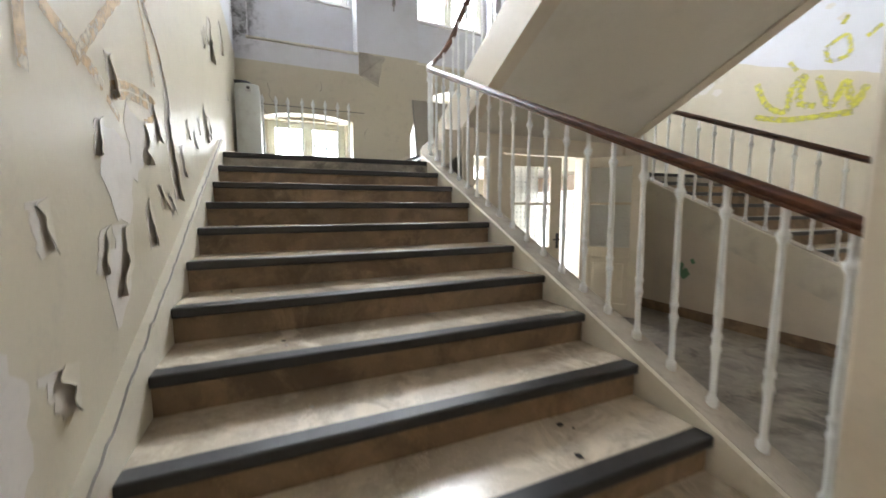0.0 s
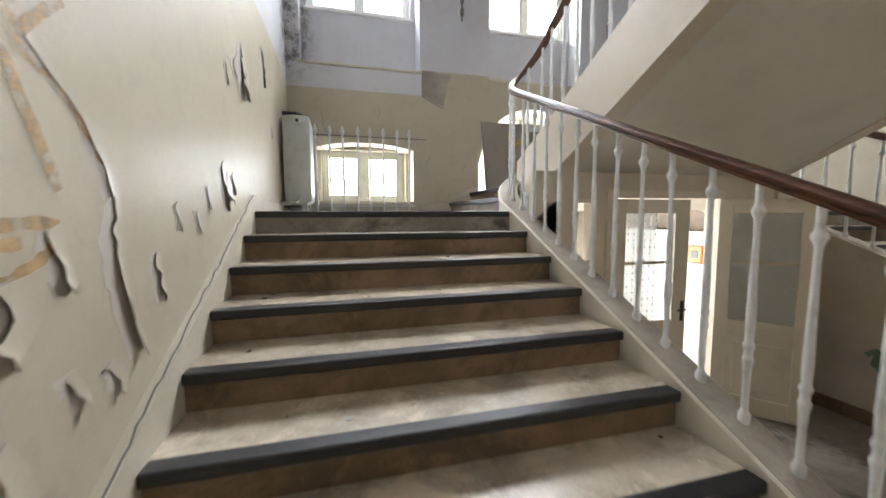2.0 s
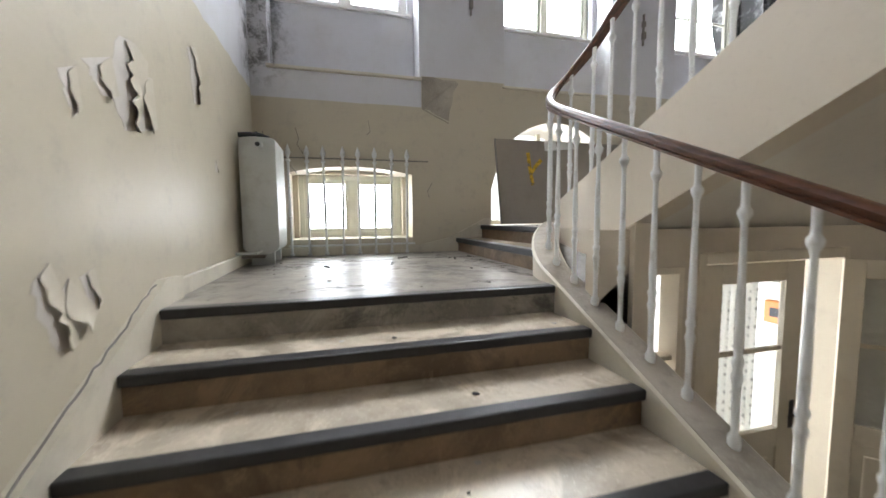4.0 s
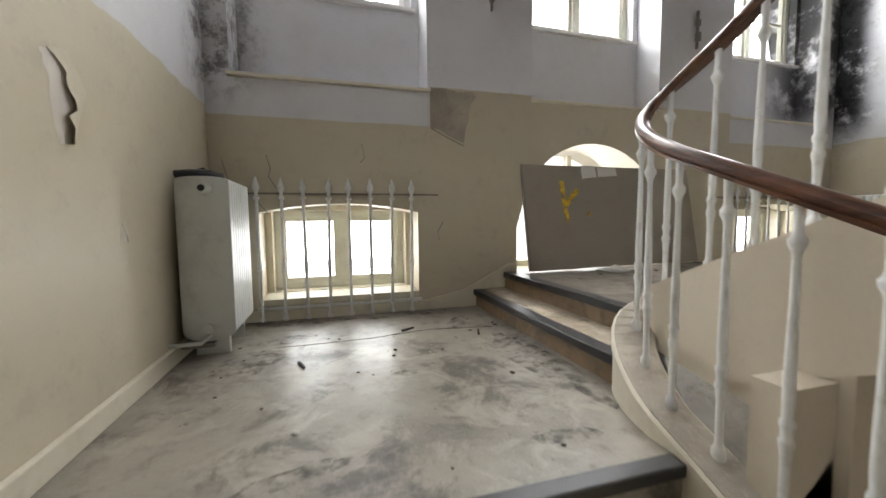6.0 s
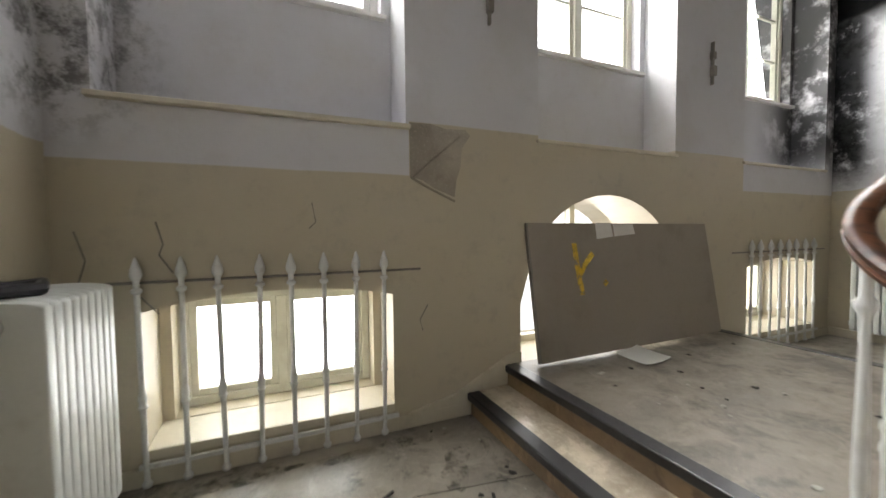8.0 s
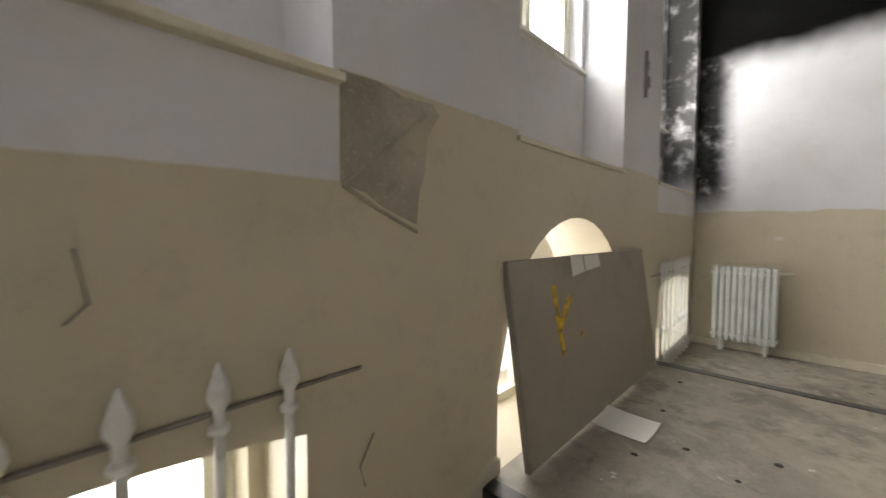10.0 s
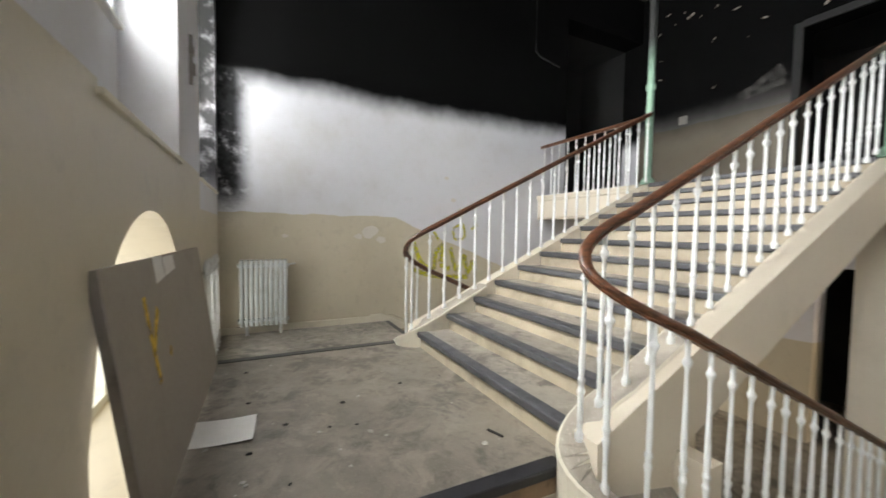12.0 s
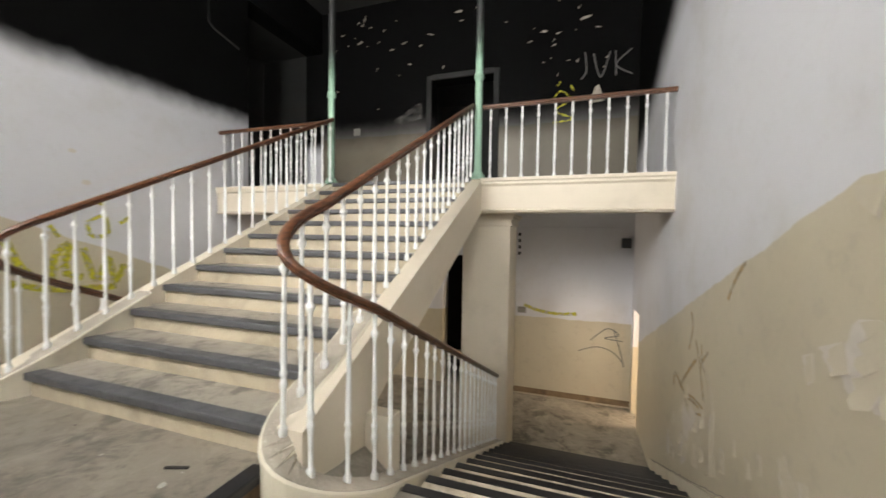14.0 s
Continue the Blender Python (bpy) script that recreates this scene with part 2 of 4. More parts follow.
def wood():
    m, t, b = mat("varnished_rail", 0.32)
    g = noise_of(t, 3, 8, 0.6, (14, 1.2, 14))
    col = mix(t, step_of(t, g, 0.35, 0.7), (0.125, 0.050, 0.024), (0.036, 0.016, 0.010))
    col = mix(t, calc(t, "MULTIPLY", step_of(t, noise_of(t, 7), 0.55, 0.8), 0.4), col, (0.15, 0.085, 0.055))
    t.links.new(col, b.inputs["Base Color"])
    bump(t, b, g, 0.15, 0.004)
    return m


def glass():
    m, t, b = mat("window_glass", 0.06)
    b.inputs["Base Color"].default_value = (0.95, 0.97, 0.97, 1)
    b.inputs["Transmission Weight"].default_value, b.inputs["IOR"].default_value = 1.0, 1.02
    return m


def milk_glass():
    m, t, b = mat("patterned_glass", 0.35)
    b.inputs["Base Color"].default_value = (0.72, 0.72, 0.66, 1)
    b.inputs["Transmission Weight"].default_value, b.inputs["IOR"].default_value = 0.5, 1.3
    v = t.nodes.new("ShaderNodeTexVoronoi")
    v.inputs["Scale"].default_value = 28
    t.links.new(place(t), v.inputs["Vector"])
    bump(t, b, v.outputs["Distance"], 0.5, 0.01)
    return m


def net():
    m, t, b = mat("net_curtain", 0.9)
    v = t.nodes.new("ShaderNodeTexVoronoi")
    v.inputs["Scale"].default_value, v.inputs["Randomness"].default_value = 16, 0.15
    t.links.new(place(t), v.inputs["Vector"])
    dots = step_of(t, v.outputs["Distance"], 0.22, 0.34)
    t.links.new(mix(t, dots, (0.28, 0.27, 0.24), (0.75, 0.73, 0.67)), b.inputs["Base Color"])
    b.inputs["Transmission Weight"].default_value, b.inputs["IOR"].default_value = 0.35, 1.0
    return m


def bright_sky():
    m, t, b = mat("white_sky", 1.0)
    e = t.nodes.new("ShaderNodeEmission")
    e.inputs["Color"].default_value, e.inputs["Strength"].default_value = (0.95, 0.98, 1.0, 1), 2.2
    t.links.new(e.outputs[0], t.nodes["Material Output"].inputs["Surface"])
    return m


M_wood, M_glass, M_milk, M_net, M_sky = wood(), glass(), milk_glass(), net(), bright_sky()


# ---- mesh helpers ----
def boxes(*list_of):
    """One bmesh from boxes given as (x0, x1, y0, y1, z0, z1)."""
    bm = bmesh.new()
    for x0, x1, y0, y1, z0, z1 in list_of:
        v = [bm.verts.new((x, y, z)) for z in (z0, z1) for x, y in ((x0, y0), (x1, y0), (x1, y1), (x0, y1))]
        for q in ((3, 2, 1, 0), (4, 5, 6, 7), (0, 1, 5, 4), (1, 2, 6, 5), (2, 3, 7, 6), (3, 0, 4, 7)):
            bm.faces.new([v[i] for i in q])
    return bm


def soft(bm, r=0.006, seg=2):
    bmesh.ops.bevel(bm, geom=bm.edges[:], offset=r, segments=seg, affect="EDGES", profile=0.5)
    return bm


def prism(points, axis, a, b):
    """A polygon of two coordinates, extruded along an axis from a to b."""
    bm = bmesh.new()
    put = {"x": lambda u, v, w: (w, u, v), "y": lambda u, v, w: (u, w, v), "z": lambda u, v, w: (u, v, w)}[axis]
    lo, hi = [bm.verts.new(put(u, v, a)) for u, v in points], [bm.verts.new(put(u, v, b)) for u, v in points]
    n = len(points)
    bm.faces.new(lo[::-1]), bm.faces.new(hi)
    for i in range(n):
        bm.faces.new((lo[i], lo[(i + 1) % n], hi[(i + 1) % n], hi[i]))
    bmesh.ops.recalc_face_normals(bm, faces=bm.faces[:])
    return bm


def lathe(profile, seg=12, caps=True):
    bm = bmesh.new()
    rings = [[bm.verts.new((r * math.cos(2 * math.pi * i / seg), r * math.sin(2 * math.pi * i / seg), z)) for i in range(seg)] for r, z in profile]
    for a, b in zip(rings, rings[1:]):
        for i in range(seg):
            bm.faces.new((a[i], a[(i + 1) % seg], b[(i + 1) % seg], b[i]))
    if caps:
        bm.faces.new(rings[0][::-1]), bm.faces.new(rings[-1])
    return bm


def sweep(path, section):
    """A section of (side, up) pairs carried along a path, kept upright."""
    bm, rings, pts = bmesh.new(), [], [Vector(p) for p in path]
    for i, p in enumerate(pts):
        d = (pts[min(i + 1, len(pts) - 1)] - pts[max(i - 1, 0)])
        side = Vector((d.y, -d.x, 0)).normalized()
        rings.append([bm.verts.new(p + side * s + Vector((0, 0, u))) for s, u in section])
    n = len(section)
    for a, b in zip(rings, rings[1:]):
        for i in range(n):
            bm.faces.new((a[i], a[(i + 1) % n], b[(i + 1) % n], b[i]))
    bm.faces.new(rings[0][::-1]), bm.faces.new(rings[-1])
    bmesh.ops.recalc_face_normals(bm, faces=bm.faces[:])
    return bm


def tube(path, r=0.012, seg=8):
    bm, rings, pts = bmesh.new(), [], [Vector(p) for p in path]
    for i, p in enumerate(pts):
        q = (pts[min(i + 1, len(pts) - 1)] - pts[max(i - 1, 0)]).to_track_quat("Z", "Y")
        rings.append([bm.verts.new(p + q @ Vector((r * math.cos(2 * math.pi * k / seg), r * math.sin(2 * math.pi * k / seg), 0))) for k in range(seg)])
    for a, b in zip(rings, rings[1:]):
        for i in range(seg):
            bm.faces.new((a[i], a[(i + 1) % seg], b[(i + 1) % seg], b[i]))
    bm.faces.new(rings[0][::-1]), bm.faces.new(rings[-1])
    bmesh.ops.recalc_face_normals(bm, faces=bm.faces[:])
    return bm


def join(*bms):
    out = bmesh.new()
    for b in bms:
        me = bpy.data.meshes.new("piece")
        b.to_mesh(me), b.free()
        out.from_mesh(me)
        bpy.data.meshes.remove(me)
    return out


def mesh_of(name, bm, material, smooth=False):
    me = bpy.data.meshes.new(name)
    bm.to_mesh(me), bm.free()
    me.materials.append(material)
    if smooth:
        me.polygons.foreach_set("use_smooth", [True] * len(me.polygons))
        me.set_sharp_from_angle(angle=radians(40))
    return me


def part(name, bm, material, parent, label="", smooth=False, at=None):
    ob = new(name, mesh_of(name, bm, material, smooth))
    ob.parent = parent
    if at is not None:
        ob.matrix_basis = at
    return tagged(ob, label)


def thing(name, bm, material, label, category, kind="", smooth=False, group="", at=None):
    ob = new(name, mesh_of(name, bm, material, smooth))
    if at is not None:
        ob.matrix_basis = at
    return tagged(ob, label, category, group, kind)


def empty(name, at, label, category, group="", kind=""):
    ob = new(name)
    ob.matrix_basis = at
    return tagged(ob, label, category, group, kind)


# ---- setting: floors, walls, ceiling ----
def wall_cells(u0, u1, z0, z1, holes, axis, a, b):
    """A wall with rectangular openings, as one bmesh of butted blocks."""
    us = sorted({u0, u1, *[h[0] for h in holes], *[h[1] for h in holes]})
    zs = sorted({z0, z1, *[h[2] for h in holes], *[h[3] for h in holes]})
    us, zs = [u for u in us if u0 <= u <= u1], [z for z in zs if z0 <= z <= z1]
    bm, grid = bmesh.new(), {}

    def at(u, w, z):
        key = (u, w, z)
        if key not in grid:
            grid[key] = bm.verts.new((u, w, z) if axis == "y" else (w, u, z))
        return grid[key]

    def solid(i, j):
        if not (0 <= i < len(us) - 1 and 0 <= j < len(zs) - 1):
            return False
        u, z = (us[i] + us[i + 1]) / 2, (zs[j] + zs[j + 1]) / 2
        return not any(h[0] < u < h[1] and h[2] < z < h[3] for h in holes)

    for i in range(len(us) - 1):
        for j in range(len(zs) - 1):
            if not solid(i, j):
                continue
            p, q, r, s = us[i], us[i + 1], zs[j], zs[j + 1]
            for w in (a, b):
                bm.faces.new([at(p, w, r), at(q, w, r), at(q, w, s), at(p, w, s)])
            for ok, e in ((solid(i - 1, j), ((p, r), (p, s))), (solid(i + 1, j), ((q, r), (q, s))),
                          (solid(i, j - 1), ((p, r), (q, r))), (solid(i, j + 1), ((p, s), (q, s)))):
                if not ok:
                    (u, z), (v, y) = e
                    bm.faces.new([at(u, a, z), at(v, a, y), at(v, b, y), at(u, b, z)])
    bmesh.ops.recalc_face_normals(bm, faces=bm.faces[:])
    return bm


def arch_fill(x0, x1, spring, crown, a, b, n=14):
    """The masonry between a curved head and the square opening above it."""
    c, h, s = (x0 + x1) / 2, (x1 - x0) / 2, crown - spring
    r = (h * h + s * s) / (2 * s)
    z0 = crown - r
    arc = [(x0 + (x1 - x0) * i / n, z0 + math.sqrt(max(0, r * r - (x0 + (x1 - x0) * i / n - c) ** 2))) for i in range(n + 1)]
    bits = []
    for (ua, za), (ub, zb) in zip(arc, arc[1:]):
        bits.append(prism([(ua, za), (ub, zb), (ub, crown + 0.002), (ua, crown + 0.002)], "y", a, b))
    return join(*bits)


NICHES = [(-0.27, 1.40), (2.50, 4.11), (5.20, 6.88)]
LOWS = [(-0.11, 1.29), (5.31, 6.71)]
ARCH = (2.33, 4.20)
front = [(a, b, 4.06, 8.0) for a, b in NICHES] + [(a, b, 2.10, 2.99) for a, b in LOWS] + [(*ARCH, ZB, 3.64), (2.0, 3.7, 0.5, 1.9)]
back = [(a + 0.07, b - 0.07, 4.94, 7.9) for a, b in NICHES] + [(a + 0.06, b - 0.06, 2.16, 2.94) for a, b in LOWS] + [(*ARCH, ZB, 3.64), (2.0, 3.7, 0.5, 1.9)]
north = join(wall_cells(XL, XR, 0, TOP, front, "y", YW, 7.15), wall_cells(XL, XR, 0, TOP, back, "y", 7.15, 7.6),
             *[arch_fill(a, b, 2.91, 2.99, YW, 7.148) for a, b in LOWS], arch_fill(*ARCH, 2.75, 3.64, YW, 7.598))
wall_north = thing("wall_north", north, M_window, "cream and white plastered window wall with damp mould stains", "wall", "structure")
west = wall_cells(YS - 0.5, 7.6, 0, TOP, [(-2.0, -1.35, 0, 2.1)], "x", XL, XL - 0.5)
wall_west = thing("wall_west", west, M_side, "glossy cream wall with peeling paint beside the stairs", "wall", "structure")
east = wall_cells(YS - 0.5, 7.6, 0, TOP, [(-1.9, -0.6, 0, 2.95), (YS, 0.2, ZG, 8.2)], "x", XR, XR + 0.5)
wall_east = thing("wall_east", east, M_side, "white wall over cream dado, sooty above", "wall", "structure")
SOUTH_HOLES = [(2.48, 3.97, ZG, 7.15), (2.45, 3.62, 0, 3.05)]
wall_south = thing("wall_south", wall_cells(XL, XR, 0, TOP, SOUTH_HOLES, "y", YS, YS - 0.4), M_south,
                   "fire-blackened gallery wall above a cream lobby wall", "wall", "structure")
thing("ceiling", boxes((-1.0, 7.6, -2.7, 7.6, TOP, TOP + 0.2)), M_ceiling, "smoke-stained stairwell ceiling", "ceiling", "structure")
thing("floor", boxes((-3.2, 9.2, -5.0, 7.6, -0.2, 0.0)), M_floor, "dusty worn terrazzo floor of the lower hall", "floor", "structure")

# side corridors, burnt rooms and an unlit back room beyond the openings
thing("wall_corridor_west", boxes((-3.2, -3.0, -2.3, -0.2, 0, 3.2), (-3.0, -0.96, -2.3, -2.1, 0, 3.2), (-3.0, -0.96, -0.4, -0.2, 0, 3.2), (-3.2, -0.96, -2.3, -0.2, 3.2, 3.4)),
      M_cream, "cream walls of a side passage", "wall", "structure")
thing("wall_corridor_east", boxes((9.0, 9.2, -2.3, -0.2, 0, 3.2), (7.56, 9.0, -2.3, -2.1, 0, 3.2), (7.56, 9.0, -0.4, -0.2, 0, 3.2), (7.56, 9.2, -2.3, -0.2, 3.2, 3.4)),
      M_cream, "cream walls of a side passage", "wall", "structure")
thing("wall_burnt_passage", boxes((9.0, 9.2, -2.4, 0.4, 4.1, 8.4), (7.56, 9.0, -2.4, -2.2, 4.1, 8.4), (7.56, 9.0, 0.2, 0.4, 4.1, 8.4), (7.56, 9.0, -2.2, 0.2, 8.2, 8.4), (7.56, 9.0, -2.2, 0.2, 4.1, ZG)),
      M_dark, "blackened walls of a burnt-out passage", "wall", "structure")
thing("wall_burnt_room", boxes((1.8, 4.8, -5.0, -4.8, 4.1, 7.6), (1.8, 2.0, -4.8, -2.6, 4.1, 7.6), (4.6, 4.8, -4.8, -2.6, 4.1, 7.6), (1.8, 4.8, -4.8, -2.6, 7.4, 7.6), (2.0, 4.6, -4.8, -2.6, 4.1, ZG)),
      M_dark, "blackened walls of a burnt-out room", "wall", "structure")
# unlit room behind the lower doorway: its dimness is painted into the walls
thing("wall_back_room", boxes((1.8, 4.8, -5.0, -4.8, 0, 3.4), (1.8, 2.0, -4.8, -2.6, 0, 3.4), (4.6, 4.8, -4.8, -2.6, 0, 3.4), (1.8, 4.8, -4.8, -2.6, 3.4, 3.6)),
      M_dark, "near-black walls standing in for an unlit room behind the lower hall", "wall", "structure")
thing("backdrop", boxes((-6, 14, 9.5, 9.6, -2, 12)), M_sky, "bright white overcast sky outside", "backdrop", "structure")

# landings
landing_west = thing("landing_west", join(boxes((XL, 1.87, NOSE, YW, ZA - 0.24, ZA))), M_floor, "stained terrazzo landing by the barred window", "landing", "structure")
thing("landing_east", join(boxes((5.08, XR, NOSE, YW, ZA - 0.24, ZA))), M_floor, "dusty terrazzo landing with plaster crumbs", "landing", "structure")
thing("landing_middle", boxes((2.24, 4.71, NOSE2, YW, ZB - 0.29, ZB)), M_landing, "dusty concrete middle landing", "landing", "structure")
thing("landing_nosing", soft(boxes((XL + 0.05, 1.66, NOSE - 0.028, NOSE + 0.05, ZA - 0.045, ZA + 0.004)), 0.008), M_nose, "dark rounded stone nosing", "nosing", "structure")
thing("landing_nosing", soft(boxes((4.99, XR - 0.05, NOSE - 0.028, NOSE + 0.05, ZA - 0.045, ZA + 0.004)), 0.008), M_nose, "dark rounded stone nosing", "nosing", "structure")

# black grime trodden into the terrazzo
for cx, cy, ra, rb, turn in ((0.0, 5.75, 0.34, 0.2, 70), (0.16, 6.15, 0.22, 0.12, 20), (0.92, 5.35, 0.16, 0.09, 10), (1.68, 5.35, 0.75, 0.16, 92), (1.2, 6.6, 0.5, 0.08, 2), (1.5, 6.25, 0.25, 0.09, 60),
                             (0.3, 6.62, 0.5, 0.08, 0), (0.35, 4.55, 0.25, 0.06, 15), (1.35, 4.5, 0.22, 0.06, 170)):
    ring = []
    for k in range(26):
        a = 2 * math.pi * k / 26
        q = 0.8 + 0.45 * noise.noise((cx * 5 + math.cos(a) * 1.6, cy * 5 + math.sin(a) * 1.6, 2.0)) + random.uniform(-0.08, 0.08)
        u, v = ra * q * math.cos(a), rb * q * math.sin(a)
        w = radians(turn)
        ring.append((min(1.86, max(XL + 0.06, cx + u * math.cos(w) - v * math.sin(w))), min(YW - 0.04, cy + u * math.sin(w) + v * math.cos(w))))
    o = new("grime_stain", mesh_of("grime_stain", prism(ring, "z", ZA - 0.002, ZA + 0.0012 + random.uniform(0, 0.0008)), M_grime))
    o.parent = landing_west
thing("crack", tube([(0.1, 6.0, ZA + 0.001), (0.26, 5.99, ZA + 0.001), (0.73, 6.01, ZA + 0.001), (1.2, 6.10, ZA + 0.001), (1.86, 6.0, ZA + 0.001)], 0.0018, 5), M_char, "fine dark crack across the terrazzo landing", "crack", "structure")

# gallery
thing("gallery_floor", boxes((XL, XR, YS, 0.75, ZG - 0.28, ZG)), M_floor, "gallery floor slab, dusty and smoke-stained", "floor", "structure")


def fascia(x0, x1):
    prof = [(0.60, 3.84), (0.915, 3.84), (0.935, 3.87), (0.92, 3.89), (0.92, 4.21), (0.945, 4.24), (0.945, 4.27), (0.96, 4.29), (0.96, ZG), (0.752, ZG), (0.752, ZG - 0.285), (0.60, ZG - 0.285)]
    return prism(prof, "x", x0, x1)


thing("gallery_beam", fascia(XL, 2.0), M_cream, "cream painted gallery beam with moulded edges", "beam", "structure")
thing("gallery_beam", fascia(4.65, XR), M_cream, "cream painted gallery beam with moulded edges", "beam", "structure")
thing("gallery_beam", boxes((2.0, 4.65, 0.60, 0.90, 3.84, ZG - 0.285)), M_cream, "plain cream beam under the stair head", "beam", "structure")
for x0 in (1.62, 4.27):
    pillar = empty("pillar", pose(x0 + 0.37, 0.2, 0), "square cream pillar with moulded capital carrying the gallery", "pillar", "gallery pillars", "structure")
    for nm, bm in (("shaft", soft(boxes((-0.37, 0.37, -0.35, 0.36, 0, 3.66)), 0.012)),
                   ("capital", join(boxes((-0.395, 0.395, -0.375, 0.385, 3.66, 3.70)), boxes((-0.385, 0.385, -0.365, 0.375, 3.70, 3.76)), boxes((-0.42, 0.42, -0.4, 0.41, 3.76, 3.80)), boxes((-0.44, 0.44, -0.42, 0.43, 3.80, 3.84))))):
        ob = new(nm, mesh_of(nm, bm, M_cream))
        ob.parent = pillar


# ---- staircases ----
def lower_flight(x0, x1, label):
    st = empty("staircase", pose((x0 + x1) / 2, NOSE - 11 * TREAD, 0), label, "staircase", "lower flights")
    inv = st.matrix_basis.inverted()
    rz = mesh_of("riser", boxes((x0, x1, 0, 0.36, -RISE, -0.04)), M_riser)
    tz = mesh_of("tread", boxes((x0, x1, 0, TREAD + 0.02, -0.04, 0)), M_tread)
    nz = mesh_of("nosing", soft(boxes((x0, x1, -0.028, 0.055, -0.045, 0.004)), 0.008), M_nose)
    for k in range(1, 12):
        for nm, me in (("riser", rz), ("tread", tz), ("nosing", nz)):
            ob = new(nm, me)
            ob.parent, ob.matrix_basis = st, inv @ pose(0, NOSE - (12 - k) * TREAD, k * RISE)
    ob = new("riser", rz)
    ob.parent, ob.matrix_basis = st, inv @ pose(0, NOSE + 0.004, ZA)
    s = RISE / TREAD
    y0, y1 = NOSE - 11 * TREAD, NOSE
    slab = prism([(y0 + 0.36, 0.0), (y0 + 0.8, 0.0), (y1 + 0.2, s * (y1 - y0) - 0.22), (y1 + 0.2, ZA - 0.26), (y1, ZA - RISE - 0.02)], "x", x0, x1)
    ob = new("soffit", mesh_of("soffit", slab, M_soffit))
    ob.parent, ob.matrix_basis = st, inv
    return st


lower_flight(XL + 0.045, 1.65, "worn stone stairs with dark nosings rising to the landing")
lower_flight(5.0, XR - 0.045, "worn stone stairs with dark nosings along the far wall")


def slope_low(y):
    return ZA + (y - NOSE) * RISE / TREAD


def slope_up(y):
    return ZB + RISE2 + (NOSE2 - y) * RISE2 / TREAD2


up = empty("staircase", pose(XC + 0.02, NOSE2, ZB), "wide upper stone flight with grey treads and cream risers", "staircase")
inv = up.matrix_basis.inverted()
rz = mesh_of("riser", boxes((2.15, 4.51, -0.34, 0, -RISE2, -0.045)), M_riser2)
tz = mesh_of("tread", boxes((2.15, 4.51, -TREAD2 - 0.02, 0, -0.045, 0)), M_floor)
nz = mesh_of("nosing", soft(boxes((2.15, 4.51, -0.08, 0.032, -0.055, 0.004)), 0.012), M_nose2)
for k in range(1, 13):
    for nm, me in (("riser", rz), ("tread", tz), ("nosing", nz)):
        if k == 12 and nm == "tread":
            continue
        ob = new(nm, me)
        ob.parent, ob.matrix_basis = up, inv @ pose(0, NOSE2 - (k - 1) * TREAD2, ZB + k * RISE2 + (0.002 if k == 12 else 0))
ya, yb = NOSE2, NOSE2 - 11 * TREAD2
part_soffit = new("soffit", mesh_of("soffit", prism([(ya - 0.02, slope_up(ya) - 0.47), (yb, slope_up(yb) - 0.47), (yb, slope_up(yb) - 0.25), (ya - 0.02, slope_up(ya) - 0.22)], "x", 2.155, 4.505), M_soffit))
part_soffit.parent, part_soffit.matrix_basis = up, inv
for xa, xb in ((1.99, 2.15), (4.51, 4.67)):
    prof = [(ya + 0.05, slope_up(ya) - 0.50), (yb - 0.06, slope_up(yb) - 0.47), (yb - 0.06, slope_up(yb) + 0.0), (ya + 0.05, slope_up(ya) + 0.03)]
    ob = new("stringer", mesh_of("stringer", prism(prof, "x", xa, xb), M_cream))
    ob.parent, ob.matrix_basis = up, inv

# two steps from each side landing to the middle one
for sgn, xs in ((1, (1.87, 2.2)), (-1, (5.08, 4.75))):
    st = empty("step_block", pose(xs[0], 5.8, ZA), "two stone steps with dark nosings up to the middle landing", "steps", "landing steps")
    inv = st.matrix_basis.inverted()
    for i, x in enumerate(xs):
        zt = ZA + (i + 1) * (ZB - ZA) / 2
        lo, hi = sorted((x, x + sgn * (0.05 if i else 0.345)))
        n0, n1 = sorted((x - sgn * 0.03, x + sgn * 0.075))
        for nm, bm, m in (("riser", boxes((lo, hi, 4.78, YW, zt - 0.16 if i else ZA - 0.24, zt - 0.042)), M_riser),
                          ("tread", boxes((lo + (0.003 if i else 0), hi, 4.78, YW, zt - 0.042, zt + (0.003 if i else 0))), M_tread),
                          ("nosing", soft(boxes((n0, n1, 4.78, YW - 0.01, zt - 0.05, zt + 0.006)), 0.009), M_nose)):
            ob = new(nm, mesh_of(nm, bm, m))
            ob.parent, ob.matrix_basis = st, inv

# skirting along the walls of the lower flights
for xa, xb in ((XL, XL + 0.045), (XR - 0.045, XR)):
    y0 = NOSE - 11 * TREAD - 0.1
    prof = [(y0, 0), (NOSE + 0.3, 0), (NOSE + 0.3, ZA + 0.12), (NOSE + 0.1, ZA + 0.13), (y0, slope_low(y0) + 0.14)]
    thing("skirting", prism(prof, "x", xa, xb), M_string, "chipped cream skirting following the stairs", "skirting", "structure")
    y1 = NOSE + 0.3
    thing("skirting", soft(boxes((xa, xb - 0.015 if xa < 0 else xb, y1, YW, ZA, ZA + 0.1)), 0.006), M_string, "chipped cream skirting on the landing", "skirting", "structure")
